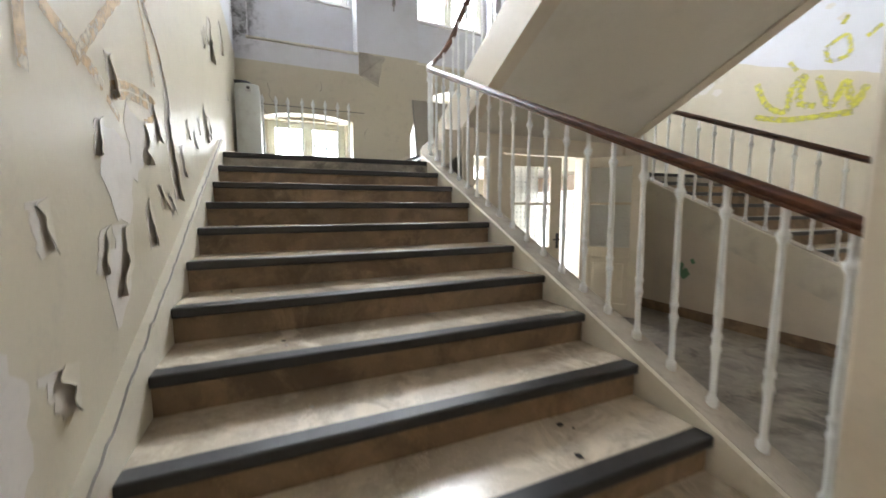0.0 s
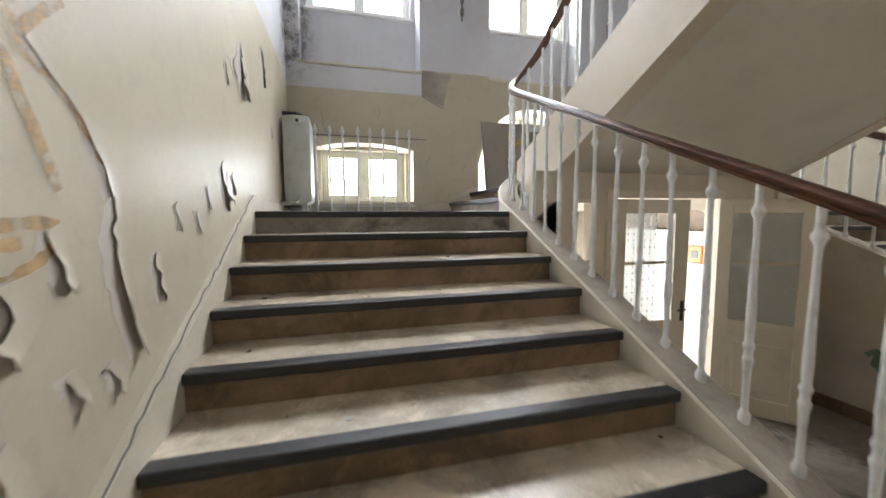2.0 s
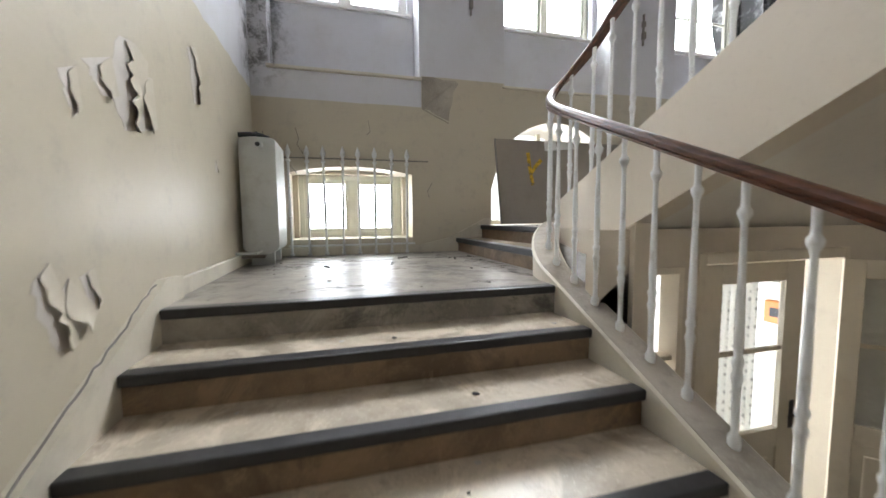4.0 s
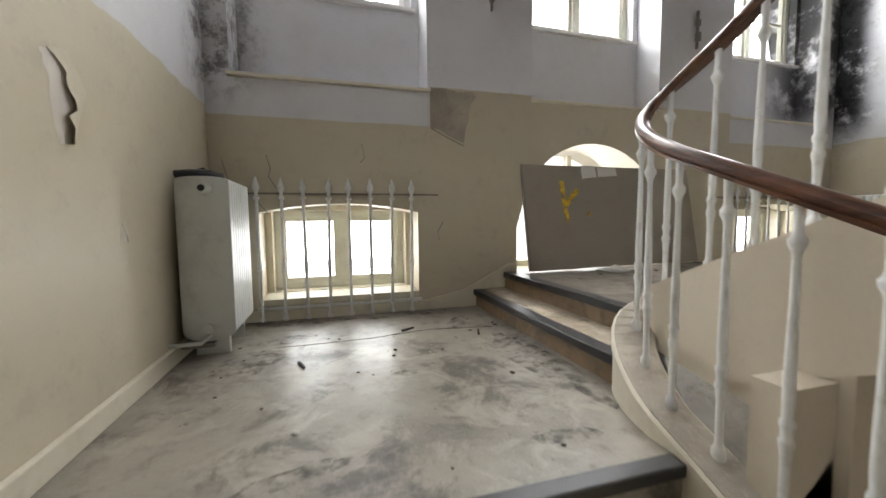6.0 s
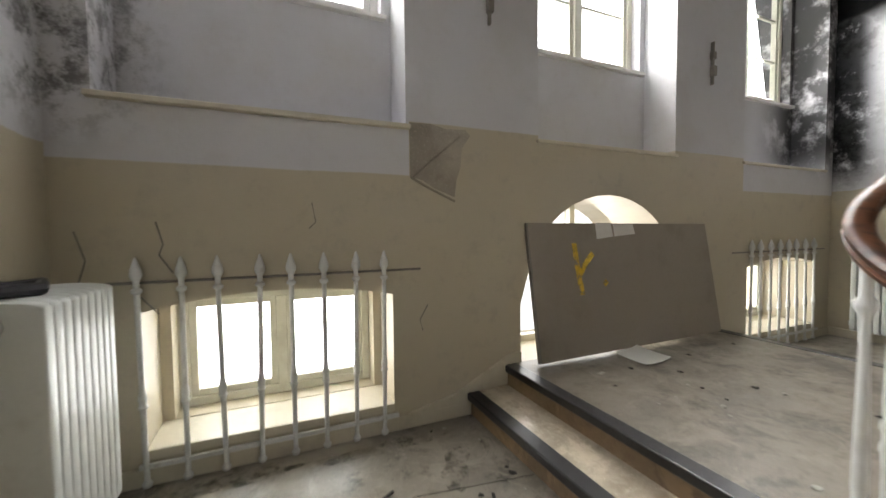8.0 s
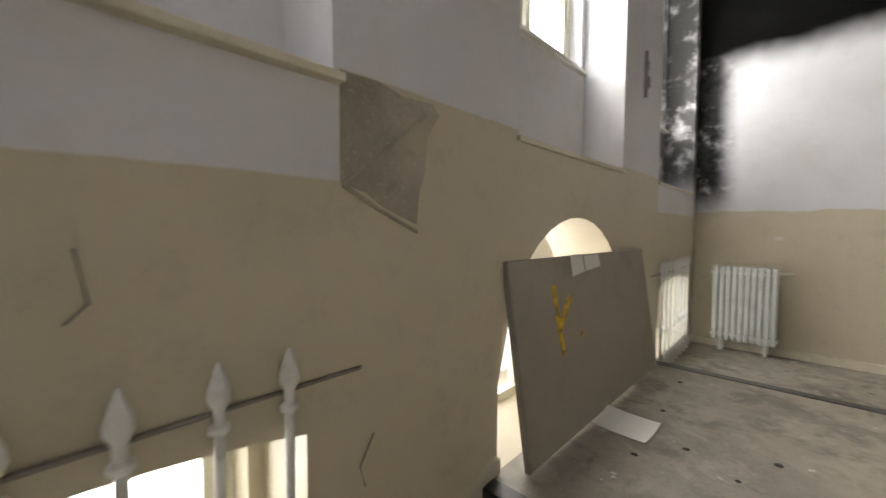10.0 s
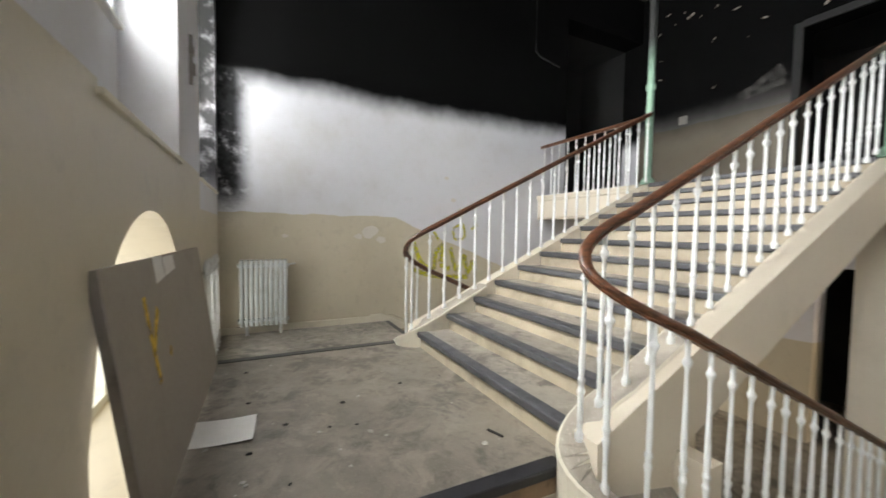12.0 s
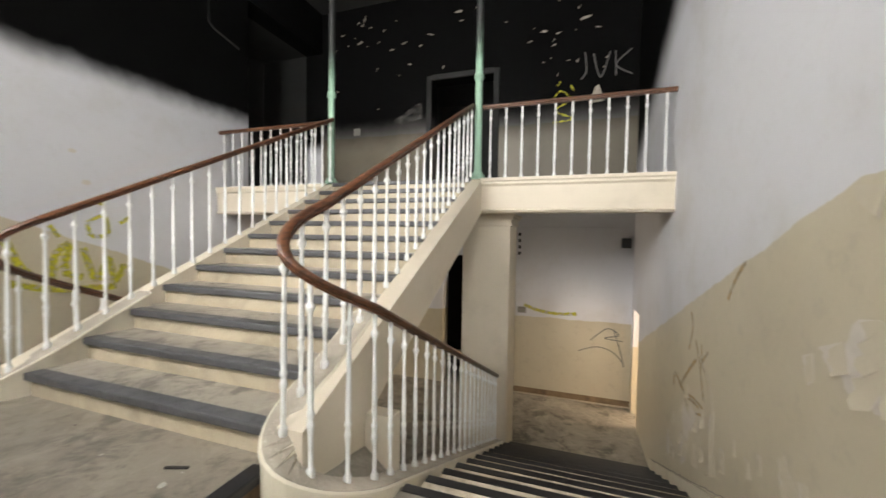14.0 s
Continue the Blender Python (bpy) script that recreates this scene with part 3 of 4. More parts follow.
thing("skirting", prism([(1.40, ZA + 0.085), (1.86, ZA + 0.085), (1.86, ZA + 0.16), (2.19, ZA + 0.18), (2.19, ZB + 0.01), (2.32, ZB + 0.01), (2.32, ZB + 0.09), (2.24, ZB + 0.09), (1.75, ZA + 0.17), (1.40, ZA + 0.10)], "y", YW - 0.028, YW), M_string, "cream skirting rising beside the landing steps", "skirting", "structure")
thing("skirting", boxes((XL + 0.03, 1.87, YW - 0.03, YW, ZA, ZA + 0.09)), M_string, "cream skirting under the barred window", "skirting", "structure")
thing("skirting", boxes((5.08, XR - 0.03, YW - 0.03, YW, ZA, ZA + 0.09)), M_string, "cream skirting under the barred window", "skirting", "structure")
for xw in (XL + 0.047, XR - 0.047):
    pts = [(xw, y, slope_low(y) + 0.142 + random.uniform(-0.012, 0.012)) for y in [0.3 + 0.045 * i for i in range(88)]]
    thing("crack", tube(pts, 0.004, 5), M_steel, "dark crack along the top of the skirting", "crack", "structure")
# side walls under the lower flights, partition and vestibule
for xa, xb in ((1.66, 1.80), (4.86, 4.99)):
    ye = 4.6 if xa < 3 else 4.12
    prof = [(0.56, 0), (ye, 0), (ye, slope_low(ye) - 0.34), (0.56, slope_low(0.56) - 0.25)]
    thing("wall_under_stairs", prism(prof, "x", xa, xb), M_cream, "cream wall closing the space under the stairs", "wall", "structure")
    thing("wall_vestibule", boxes((xa if xa < 3 else 4.55, xb, 4.6 if xa < 3 else 4.125, YW, 0, ZA - 0.245)), M_white, "white vestibule wall", "wall", "structure")
thing("ceiling_vestibule", boxes((1.80, 2.2, 4.12, YW, ZA - 0.24, ZA - 0.2), (4.75, 4.855, 4.12, YW, ZA - 0.24, ZA - 0.2)), M_white, "low vestibule ceiling under the landing", "ceiling", "structure")
thing("skirting", soft(boxes((4.84, 4.86, 0.56, 4.0, 0, 0.13)), 0.005), M_riser, "brown skirting under the far flight", "skirting", "structure")
thing("wall_partition", wall_cells(1.80, 4.86, 0, 2.31, [(2.52, 3.80, 0, 2.12), (2.10, 2.40, 1.0, 2.08)], "y", 4.0, 4.12), M_cream, "cream partition wall with a glazed double door", "wall", "structure")


# ---- balustrades ----
BAL = [(r * 0.66, z) for r, z in [(0.030, 0), (0.034, 0.015), (0.034, 0.04), (0.022, 0.055), (0.019, 0.07), (0.0195, 0.20), (0.024, 0.25), (0.030, 0.262), (0.030, 0.275), (0.023, 0.285), (0.023, 0.31),
       (0.030, 0.32), (0.030, 0.333), (0.021, 0.345), (0.025, 0.40), (0.0225, 0.52), (0.0165, 0.74), (0.016, 0.82), (0.020, 0.835), (0.034, 0.855), (0.036, 0.87), (0.022, 0.885), (0.019, 0.90), (0.022, 0.985), (0.026, 1.0)]]
M_bal = mesh_of("baluster", lathe(BAL, 10), M_iron, True)
RAIL_SEC = [(0.88 * s, 0.88 * u) for s, u in [(-0.030, 0.0), (-0.034, 0.014), (-0.024, 0.020), (-0.032, 0.030), (-0.035, 0.046), (-0.027, 0.062), (-0.012, 0.071),
            (0.012, 0.071), (0.027, 0.062), (0.035, 0.046), (0.032, 0.030), (0.024, 0.020), (0.034, 0.014), (0.030, 0.0)]]


def balustrade(flip, label):
    """One run: up the lower flight, round the newel bend, up the upper flight to the gallery column."""
    def mx(x):
        return 6.66 - x if flip else x
    run, r, cx, cy = [], 0.1825, 1.9575, 4.38
    for i in range(23):
        y = 0.58 + (cy - 0.58) * i / 22
        run.append((1.775, y, slope_low(y)))
    za, zb = run[-1][2], slope_up(cy) + 0.02
    for i in range(1, 21):
        a = math.pi * i / 20
        f = i / 20
        run.append((cx - r * math.cos(a) + 0.075 * math.sin(a), cy + 0.42 * math.sin(a), za + (zb - za) * f))
    for i in range(1, 21):
        y = cy + (0.93 - cy) * i / 20
        run.append((2.14, y, slope_up(y) + 0.02))
    run = [(mx(x), y, z) for x, y, z in run]
    ob = empty("balustrade", pose(*run[30]), label, "balustrade", "stair balustrades")
    inv = ob.matrix_basis.inverted()

    def add(nm, bm, m, lab="", smooth=False):
        o = new(nm, mesh_of(nm, bm, m, smooth))
        o.parent, o.matrix_basis = ob, inv
        tagged(o, lab)
    add("handrail", sweep([(x, y, z + 1.0) for x, y, z in run], RAIL_SEC), M_wood, "polished dark brown wooden handrail", True)
    low = run[:46]
    lo, hi = (-0.07, 0.105) if flip else (-0.105, 0.07)
    add("curb", sweep([(x, y, z + 0.03) for x, y, z in low], [(lo, -0.38), (lo, -0.03), (lo - 0.01, -0.03), (lo - 0.01, -0.004), (lo, 0.004), (hi, 0.004), (hi + 0.01, -0.004), (hi + 0.01, -0.03), (hi, -0.03), (hi, -0.38)]), M_string, "chipped cream stringer with rounded end")
    add("curb_cap", sweep([(x, y, z + 0.03) for x, y, z in run[:46]], [(lo + 0.006, 0.0), (lo + 0.006, 0.008), (hi - 0.006, 0.008), (hi - 0.006, 0.0)]), M_bare, "worn grey top of the stringer")
    # balusters at even steps along the run
    acc, want, seen = 0.0, 0.0425, [Vector(p) for p in run]
    for a, b in zip(seen, seen[1:]):
        d = Vector((b.x - a.x, b.y - a.y, 0)).length
        while acc + d >= want:
            p = a.lerp(b, (want - acc) / d)
            o = new("baluster", M_bal)
            o.parent, o.matrix_basis = ob, inv @ pose(p.x, p.y, p.z + 0.028, 0, 0, random.uniform(0, 90)) @ pose(0, 0, 0, random.uniform(-0.4, 0.4), random.uniform(-0.4, 0.4))
            want += 0.1985
        acc += d
    return ob


for flip in (False, True):
    rim = [(1.815, 4.0)] + [(1.815 + 0.165 * (1 - math.cos(a)), 4.38 + 0.33 * math.sin(a)) for a in [math.pi * k / 12 for k in range(13)]] + [(2.145, 4.0)]
    bm = prism([(6.66 - x if flip else x, y) for x, y in rim], "z", -0.32, 0.0)
    for v in bm.verts:
        v.co.z += 1.92 + 0.8 * ((6.66 - v.co.x if flip else v.co.x) - 1.82) + 0.2 * (v.co.y - 4.0)
    thing("stair_well_ledge", bm, M_floor, "grey plaster ledge inside the bend of the rail", "ledge", "structure")


for xa, xb in ((2.0, 2.14), (4.52, 4.66)):
    cheek = prism([(3.96, 1.60), (4.76, 1.70), (4.76, slope_up(4.70) - 0.3), (4.66, slope_up(4.66) - 0.44), (3.96, slope_up(3.96) - 0.44)], "x", xa, xb)
    thing("stair_cheek", cheek, M_cream, "cream cheek wall below the foot of the upper flight", "wall", "structure")


balustrade(False, "white iron balustrade with dark wooden rail round the stair bend")
balustrade(True, "white iron balustrade with dark wooden rail on the far flight")


def gallery_rail(x0, x1):
    ob = empty("balustrade", pose(x0, 0.86, ZG), "straight gallery balustrade with white bars and wooden rail", "balustrade", "gallery balustrades")
    inv = ob.matrix_basis.inverted()
    o = new("handrail", mesh_of("handrail", sweep([(x0, 0.86, ZG + 1.0), ((x0 + x1) / 2, 0.86, ZG + 1.0), (x1, 0.86, ZG + 1.0)], RAIL_SEC), M_wood, True))
    o.parent, o.matrix_basis = ob, inv
    n = round((x1 - x0) / 0.223)
    for i in range(n):
        o = new("baluster", M_bal)
        o.parent, o.matrix_basis = ob, inv @ pose(x0 + (i + 0.5) * (x1 - x0) / n, 0.86, ZG)


gallery_rail(XL, 2.0)
gallery_rail(4.66, XR)
for x in (2.07, 4.59):
    col = empty("iron_column", pose(x, 0.86, ZG), "slender green iron column, blackened by fire higher up", "column", "iron columns")
    for nm, prof in (("base", [(0.10, 0), (0.10, 0.05), (0.075, 0.08), (0.07, 0.1)]), ("shaft", [(0.055, 0.1), (0.052, 1.3), (0.05, TOP - ZG)]), ("collar", [(0.056, 1.42), (0.07, 1.45), (0.07, 1.5), (0.056, 1.53)])):
        o = new(nm, mesh_of(nm, lathe(prof, 16), M_green, True))
        o.parent = col


# ---- windows ----
def casement(name, x0, x1, z0, z1, y, m, label, transom=None, bars=0):
    """A two-leaf window in its opening: frame, mullion, sashes, panes."""
    w = empty(name, pose((x0 + x1) / 2, y, z0), label, "window", "", "structure")
    inv = w.matrix_basis.inverted()

    def add(nm, bm, mm, parent=w):
        o = new(nm, mesh_of(nm, bm, mm))
        o.parent = parent
        if parent is w:
            o.matrix_basis = inv
        return o
    f, c = 0.06, (x0 + x1) / 2
    add("window_frame", soft(boxes((x0, x0 + f, y - 0.05, y + 0.05, z0, z1), (x1 - f, x1, y - 0.05, y + 0.05, z0, z1), (x0 + f, x1 - f, y - 0.05, y + 0.05, z0, z0 + f), (x0 + f, x1 - f, y - 0.05, y + 0.05, z1 - f, z1), (c - 0.035, c + 0.035, y - 0.06, y + 0.05, z0 + f, z1 - f)), 0.005), m)
    zs = [z0 + f, z1 - f] if transom is None else [z0 + f, transom, z1 - f]
    for a, b in ((x0 + f, c - 0.035), (c + 0.035, x1 - f)):
        for za, zb in zip(zs, zs[1:]):
            s = 0.045
            cells = [(a, a + s, y - 0.035, y + 0.02, za, zb), (b - s, b, y - 0.035, y + 0.02, za, zb), (a + s, b - s, y - 0.035, y + 0.02, za, za + s), (a + s, b - s, y - 0.035, y + 0.02, zb - s, zb)]
            for i in range(bars):
                zm = za + (zb - za) * (i + 1) / (bars + 1)
                cells.append((a + s, b - s, y - 0.025, y + 0.01, zm - 0.014, zm + 0.014))
            leaf_ob = add("sash", soft(boxes(*cells), 0.004), m)
            g = add("pane", boxes((a + s, b - s, y - 0.006, y - 0.001, za + s, zb - s)), M_glass, leaf_ob)
            g.visible_shadow = False
    return w


for i, (a, b) in enumerate(NICHES):
    casement("window_%d" % (i + 1), a + 0.07, b - 0.07, 4.94, 7.9, 7.30, M_frame if i else M_white, "tall white casement window with bright panes", 6.6, 2)
    thing("window_sill", soft(boxes((a - 0.02, b + 0.02, YW - (0.05 if i == 0 else 0.025), 7.149, 4.028, 4.058)), 0.006), M_string, "cracked plaster ledge below the tall window", "ledge", "structure")
    thing("window_sill", soft(boxes((a + 0.04, b - 0.04, 7.10, 7.26, 4.905, 4.938)), 0.006), M_white, "white window sill", "sill", "structure")
for i, (a, b) in enumerate(LOWS):
    casement("window_%d" % (i + 4), a + 0.06, b - 0.06, 2.16, 2.94, 7.36, M_frame, "small yellowed casement window behind iron bars")
    thing("window_sill", soft(boxes((a, b, YW - 0.012, 7.31, 2.10, 2.155)), 0.006), M_string, "stained plaster sill of the barred window", "sill", "structure")
    grille = empty("window_grille", pose(a, 6.765, ZA), "white iron bars with pointed finials before the window", "grille", "window grilles")
    bar = mesh_of("bar", lathe([(r * 1.2, z * 0.97) for r, z in [(0.016, 0), (0.022, 0.02), (0.012, 0.04), (0.012, 0.40), (0.014, 0.44), (0.021, 0.455), (0.014, 0.47), (0.019, 0.50), (0.012, 0.55), (0.012, 1.08), (0.022, 1.09), (0.022, 1.105), (0.012, 1.115), (0.013, 1.15), (0.025, 1.18), (0.023, 1.21), (0.004, 1.28)]], 10), M_iron, True)
    for k in range(8):
        o = new("bar", bar)
        o.parent, o.matrix_basis = grille, pose(0.012 + k * 0.187, 0, 0.0, random.uniform(-1, 1), random.uniform(-1, 1), 0)
    for z in (1.105,):
        o = new("cross_rod", mesh_of("cross_rod", tube([(-0.28, 0.03, z), (0.5, 0.02, z), (1.6, 0.03, z)], 0.008), M_steel))
        o.parent = grille
    o = new("bottom_rod", mesh_of("bottom_rod", boxes((-0.02, 1.42, -0.01, 0.01, 0.1, 0.125)), M_iron))
    o.parent = grille
arch_win = empty("window_6", pose(3.265, 7.3, ZB), "arched window mostly hidden behind a leaning board", "window", "", "structure")
for nm, bm, m in (("window_frame", boxes((-0.9, -0.84, -0.04, 0.04, 0, 0.9), (0.84, 0.9, -0.04, 0.04, 0, 0.9), (-0.03, 0.03, -0.04, 0.04, 0, 1.3), (-0.84, -0.03, -0.04, 0.04, 0, 0.06), (0.03, 0.84, -0.04, 0.04, 0, 0.06)), M_frame),):
    o = new(nm, mesh_of(nm, bm, m))
    o.parent = arch_win
casement("window_7", 2.0, 3.7, 0.5, 1.9, 7.2, M_white, "white vestibule window")

# bare plaster patch and its cracks
patch = prism([(1.425, 4.08), (1.425, 3.71), (1.52, 3.69), (1.60, 3.64), (1.76, 3.58), (1.775, 3.70), (1.81, 3.80), (1.82, 3.93), (1.89, 4.03), (1.85, 4.07), (1.70, 4.06), (1.58, 4.085)], "y", YW - 0.004, YW + 0.01)
thing("plaster_patch", patch, M_bare, "bare grey plaster patch where paint has come off", "plaster patch", "structure")
for k, pts in enumerate((((1.43, 3.70), (1.62, 3.86), (1.81, 4.02)), ((1.44, 3.70), (1.58, 3.63), (1.76, 3.55)))):
    thing("crack", tube([(x, YW - 0.006, z) for x, z in pts], 0.008, 6), M_bare, "rough crack across bare plaster", "crack", "structure")
# hanging bits of torn cable and hooks on the wall
for pts in (((0.10, 3.40), (0.13, 3.28), (0.11, 3.22), (0.17, 3.12)), ((0.02, 3.0), (0.10, 2.90)), ((0.90, 3.52), (0.92, 3.40), (0.88, 3.36)), ((1.66, 2.82), (1.60, 2.72), (1.62, 2.64)), ((-0.24, 3.35), (-0.20, 3.2), (-0.24, 3.05))):
    thing("cable_stub", tube([(x - 0.12, YW - 0.012, z) for x, z in pts], 0.004, 6), M_steel, "short stub of torn cable on the wall", "cable")
for x, z in ((2.05, 5.05), (4.62, 4.98)):
    br = empty("lamp_bracket", pose(x, YW, z), "small dark remains of a wall fitting", "bracket")
    for nm, bm in (("rod", boxes((-0.008, 0.008, -0.03, 0, -0.2, 0.22))), ("upper_clip", boxes((-0.022, 0.022, -0.04, 0, 0.05, 0.12))), ("lower_clip", soft(boxes((-0.024, 0.024, -0.05, 0, -0.12, -0.02)), 0.008))):
        o = new(nm, mesh_of(nm, bm, M_steel))
        o.parent = br

# leaning board in front of the arch, with pasted paper and spray mark
board = empty("leaning_board", pose(3.45, 6.70, ZB), "large weathered grey board leaning against the arched window", "board")
tilt = pose(0, -0.06, 0.012, -7.0, 0, -1.2)
o = new("panel", mesh_of("panel", soft(prism([(-1.03, 0.0), (1.10, 0.03), (1.02, 1.09), (-1.07, 1.10)], "y", -0.015, 0.015), 0.004), M_board))
o.parent, o.matrix_basis = board, tilt
o = new("edge_strip", mesh_of("edge_strip", prism([(-1.045, 0.0), (-1.03, 0.0), (-1.07, 1.10), (-1.085, 1.10)], "y", -0.017, 0.017), M_steel))
o.parent, o.matrix_basis = board, tilt


def ribbon(pts, w, put):
    """A flat stroke of paint through points (u, v); put lays it on its surface."""
    bm, prev = bmesh.new(), None
    n = len(pts)
    dense = []
    for i in range(n - 1):
        p0, p1, p2, p3 = pts[max(i - 1, 0)], pts[i], pts[i + 1], pts[min(i + 2, n - 1)]
        for k in range(6):
            f = k / 6
            dense.append(tuple(0.5 * (2 * b + (c - a) * f + (2 * a - 5 * b + 4 * c - d) * f * f + (3 * b - a - 3 * c + d) * f ** 3) for a, b, c, d in zip(p0, p1, p2, p3)))
    dense.append(pts[-1])
    for i, (u, v) in enumerate(dense):
        (ua, va), (ub, vb) = dense[max(i - 1, 0)], dense[min(i + 1, len(dense) - 1)]
        du, dv = ub - ua, vb - va
        ln = math.hypot(du, dv) or 1
        ww = w * (0.75 + 0.25 * math.sin(3.1 * i)) / 2
        cur = [bm.verts.new(put(u - dv / ln * ww, v + du / ln * ww)), bm.verts.new(put(u + dv / ln * ww, v - du / ln * ww))]
        if prev:
            bm.faces.new((prev[0], prev[1], cur[1], cur[0]))
        prev = cur
    return bm


def graffiti(strokes, w, put, m, parent, label, at=None):
    g = join(*[ribbon(s, w, put) for s in strokes])
    o = new("graffiti", mesh_of("graffiti", g, m))
    o.parent = parent
    if at is not None:
        o.matrix_basis = at
    return tagged(o, label)


graffiti([[(-0.63, 0.93), (-0.61, 0.7), (-0.58, 0.50)], [(-0.44, 0.84), (-0.52, 0.76), (-0.60, 0.66)], [(-0.34, 0.60), (-0.31, 0.57)]], 0.068, lambda u, v: (u, -0.018, v), M_mustard, board, "mustard spray-paint letter", tilt)
for x0, z0, x1, z1 in ((-0.38, 0.96, -0.20, 1.10), (-0.18, 0.98, 0.06, 1.085)):
    o = new("paper_scrap", mesh_of("paper_scrap", prism([(x0, z0), (x1, z0 + 0.02), (x1 - 0.02, z1), (x0 - 0.01, z1)], "y", -0.021, -0.018), M_paper))
    o.parent, o.matrix_basis = board, tilt


def sheet(w, h, curl, n=6):
    bm = bmesh.new()
    g = [[bm.verts.new(((i / n - 0.5) * w, (j / n - 0.5) * h, curl * ((i / n - 0.3) ** 2 + 0.4 * (j / n - 0.5) ** 2))) for i in range(n + 1)] for j in range(n + 1)]
    for j in range(n):
        for i in range(n):
            bm.faces.new((g[j][i], g[j][i + 1], g[j + 1][i + 1], g[j + 1][i]))
    r = bmesh.ops.extrude_face_region(bm, geom=bm.faces[:])
    bmesh.ops.translate(bm, vec=(0, 0, 0.003), verts=[v for v in r["geom"] if isinstance(v, bmesh.types.BMVert)])
    bmesh.ops.recalc_face_normals(bm, faces=bm.faces[:])
    return bm


thing("paper_sheet", sheet(0.26, 0.34, 0.07), M_paper, "creased sheet of paper lying by the board", "paper", smooth=True, at=pose(3.27, 6.47, ZB + 0.002, 0, 0, -5))


# ---- radiators ----
def radiator(at, n, depth, height, label, pitch=0.062, fill=0.44):
    """Sectional column radiator, long along its own x, back towards its own y."""
    r = empty("radiator", at, label, "radiator", "radiators")
    prof, c = [], depth / 2
    for i in range(9):
        a = math.pi * i / 8
        prof.append((c * math.cos(a) * 0.98, height - c * 0.16 + c * 0.16 * math.sin(a)))
    for i in range(9):
        a = math.pi * (1 + i / 8)
        prof.append((c * math.cos(a) * 0.98, c * 0.45 + c * 0.45 * math.sin(a)))
    sec = mesh_of("section", soft(prism(prof, "x", -pitch * fill, pitch * fill), 0.006, 2), M_rad, True)
    for i in range(n):
        o = new("section", sec)
        o.parent, o.matrix_basis = r, pose((i - (n - 1) / 2) * pitch, 0, 0)
    for z in (0.09, height - 0.09):
        o = new("manifold", mesh_of("manifold", tube([(-n * pitch / 2 - 0.02, 0, z), (0, 0, z), (n * pitch / 2 + 0.02, 0, z)], 0.03, 12), M_rad, True))
        o.parent = r
    return r


rad = radiator(pose(-0.27, 6.22, ZA + 0.10, 0, 0, 90), 9, 0.31, 1.05, "tall white column radiator with dark valve by the window", 0.062, 0.488)
for pts, m in (([(0.30, 0.0, 0.95), (0.38, 0.06, 0.97), (0.38, 0.16, 0.95), (0.36, 0.2, 0.6), (0.34, 0.21, 0.3)], M_rad), ([(-0.28, 0.0, 0.04), (-0.38, 0.02, 0.02), (-0.38, 0.2, 0.02)], M_rad)):
    o = new("pipe", mesh_of("pipe", tube(pts, 0.013), m, True))
    o.parent = rad
for dx in (-0.2, 0.2):
    o = new("foot", mesh_of("foot", soft(boxes((dx - 0.02, dx + 0.02, -0.1, 0.1, -0.11, 0.03)), 0.008), M_rad))
    o.parent = rad
o = new("wall_bracket", mesh_of("wall_bracket", boxes((-0.3, 0.3, -0.03, 0.22, -0.03, -0.005)), M_steel))
o.parent = rad
thing("rag", tube([(-0.42, 5.96, 3.13), (-0.34, 5.97, 3.14), (-0.25, 6.02, 3.145), (-0.2, 6.12, 3.14), (-0.24, 6.22, 3.15), (-0.33, 6.2, 3.14), (-0.36, 6.1, 3.155), (-0.28, 6.03, 3.16)], 0.023, 8), M_black, "black rubbery strip lying on the radiator", "rag", smooth=True)
o = new("plug", mesh_of("plug", lathe([(0.035, -0.05), (0.035, 0.03), (0.028, 0.035)], 14), M_rad, True))
o.parent, o.matrix_basis = rad, pose(-0.31, -0.02, 0.97, 0, 90, 0)
o = new("plug_hole", mesh_of("plug_hole", lathe([(0.02, -0.056), (0.02, -0.049)], 12), M_black))
o.parent, o.matrix_basis = rad, pose(-0.31, -0.02, 0.97, 0, 90, 0)
rad2 = radiator(pose(6.93, 6.2, ZA + 0.12, 0, 0, 90), 10, 0.16, 1.0, "pale blue-white column radiator on the far wall", 0.066, 0.37)
o = new("pipe", mesh_of("pipe", tube([(-0.34, 0, 0.92), (-0.42, -0.02, 0.93), (-0.44, -0.12, 0.93)], 0.013), M_rad, True))
o.parent = rad2
for dx in (-0.23, 0.23):
    o = new("foot", mesh_of("foot", soft(boxes((dx - 0.02, dx + 0.02, -0.06, 0.06, -0.12, 0.03)), 0.006), M_rad))
    o.parent = rad2


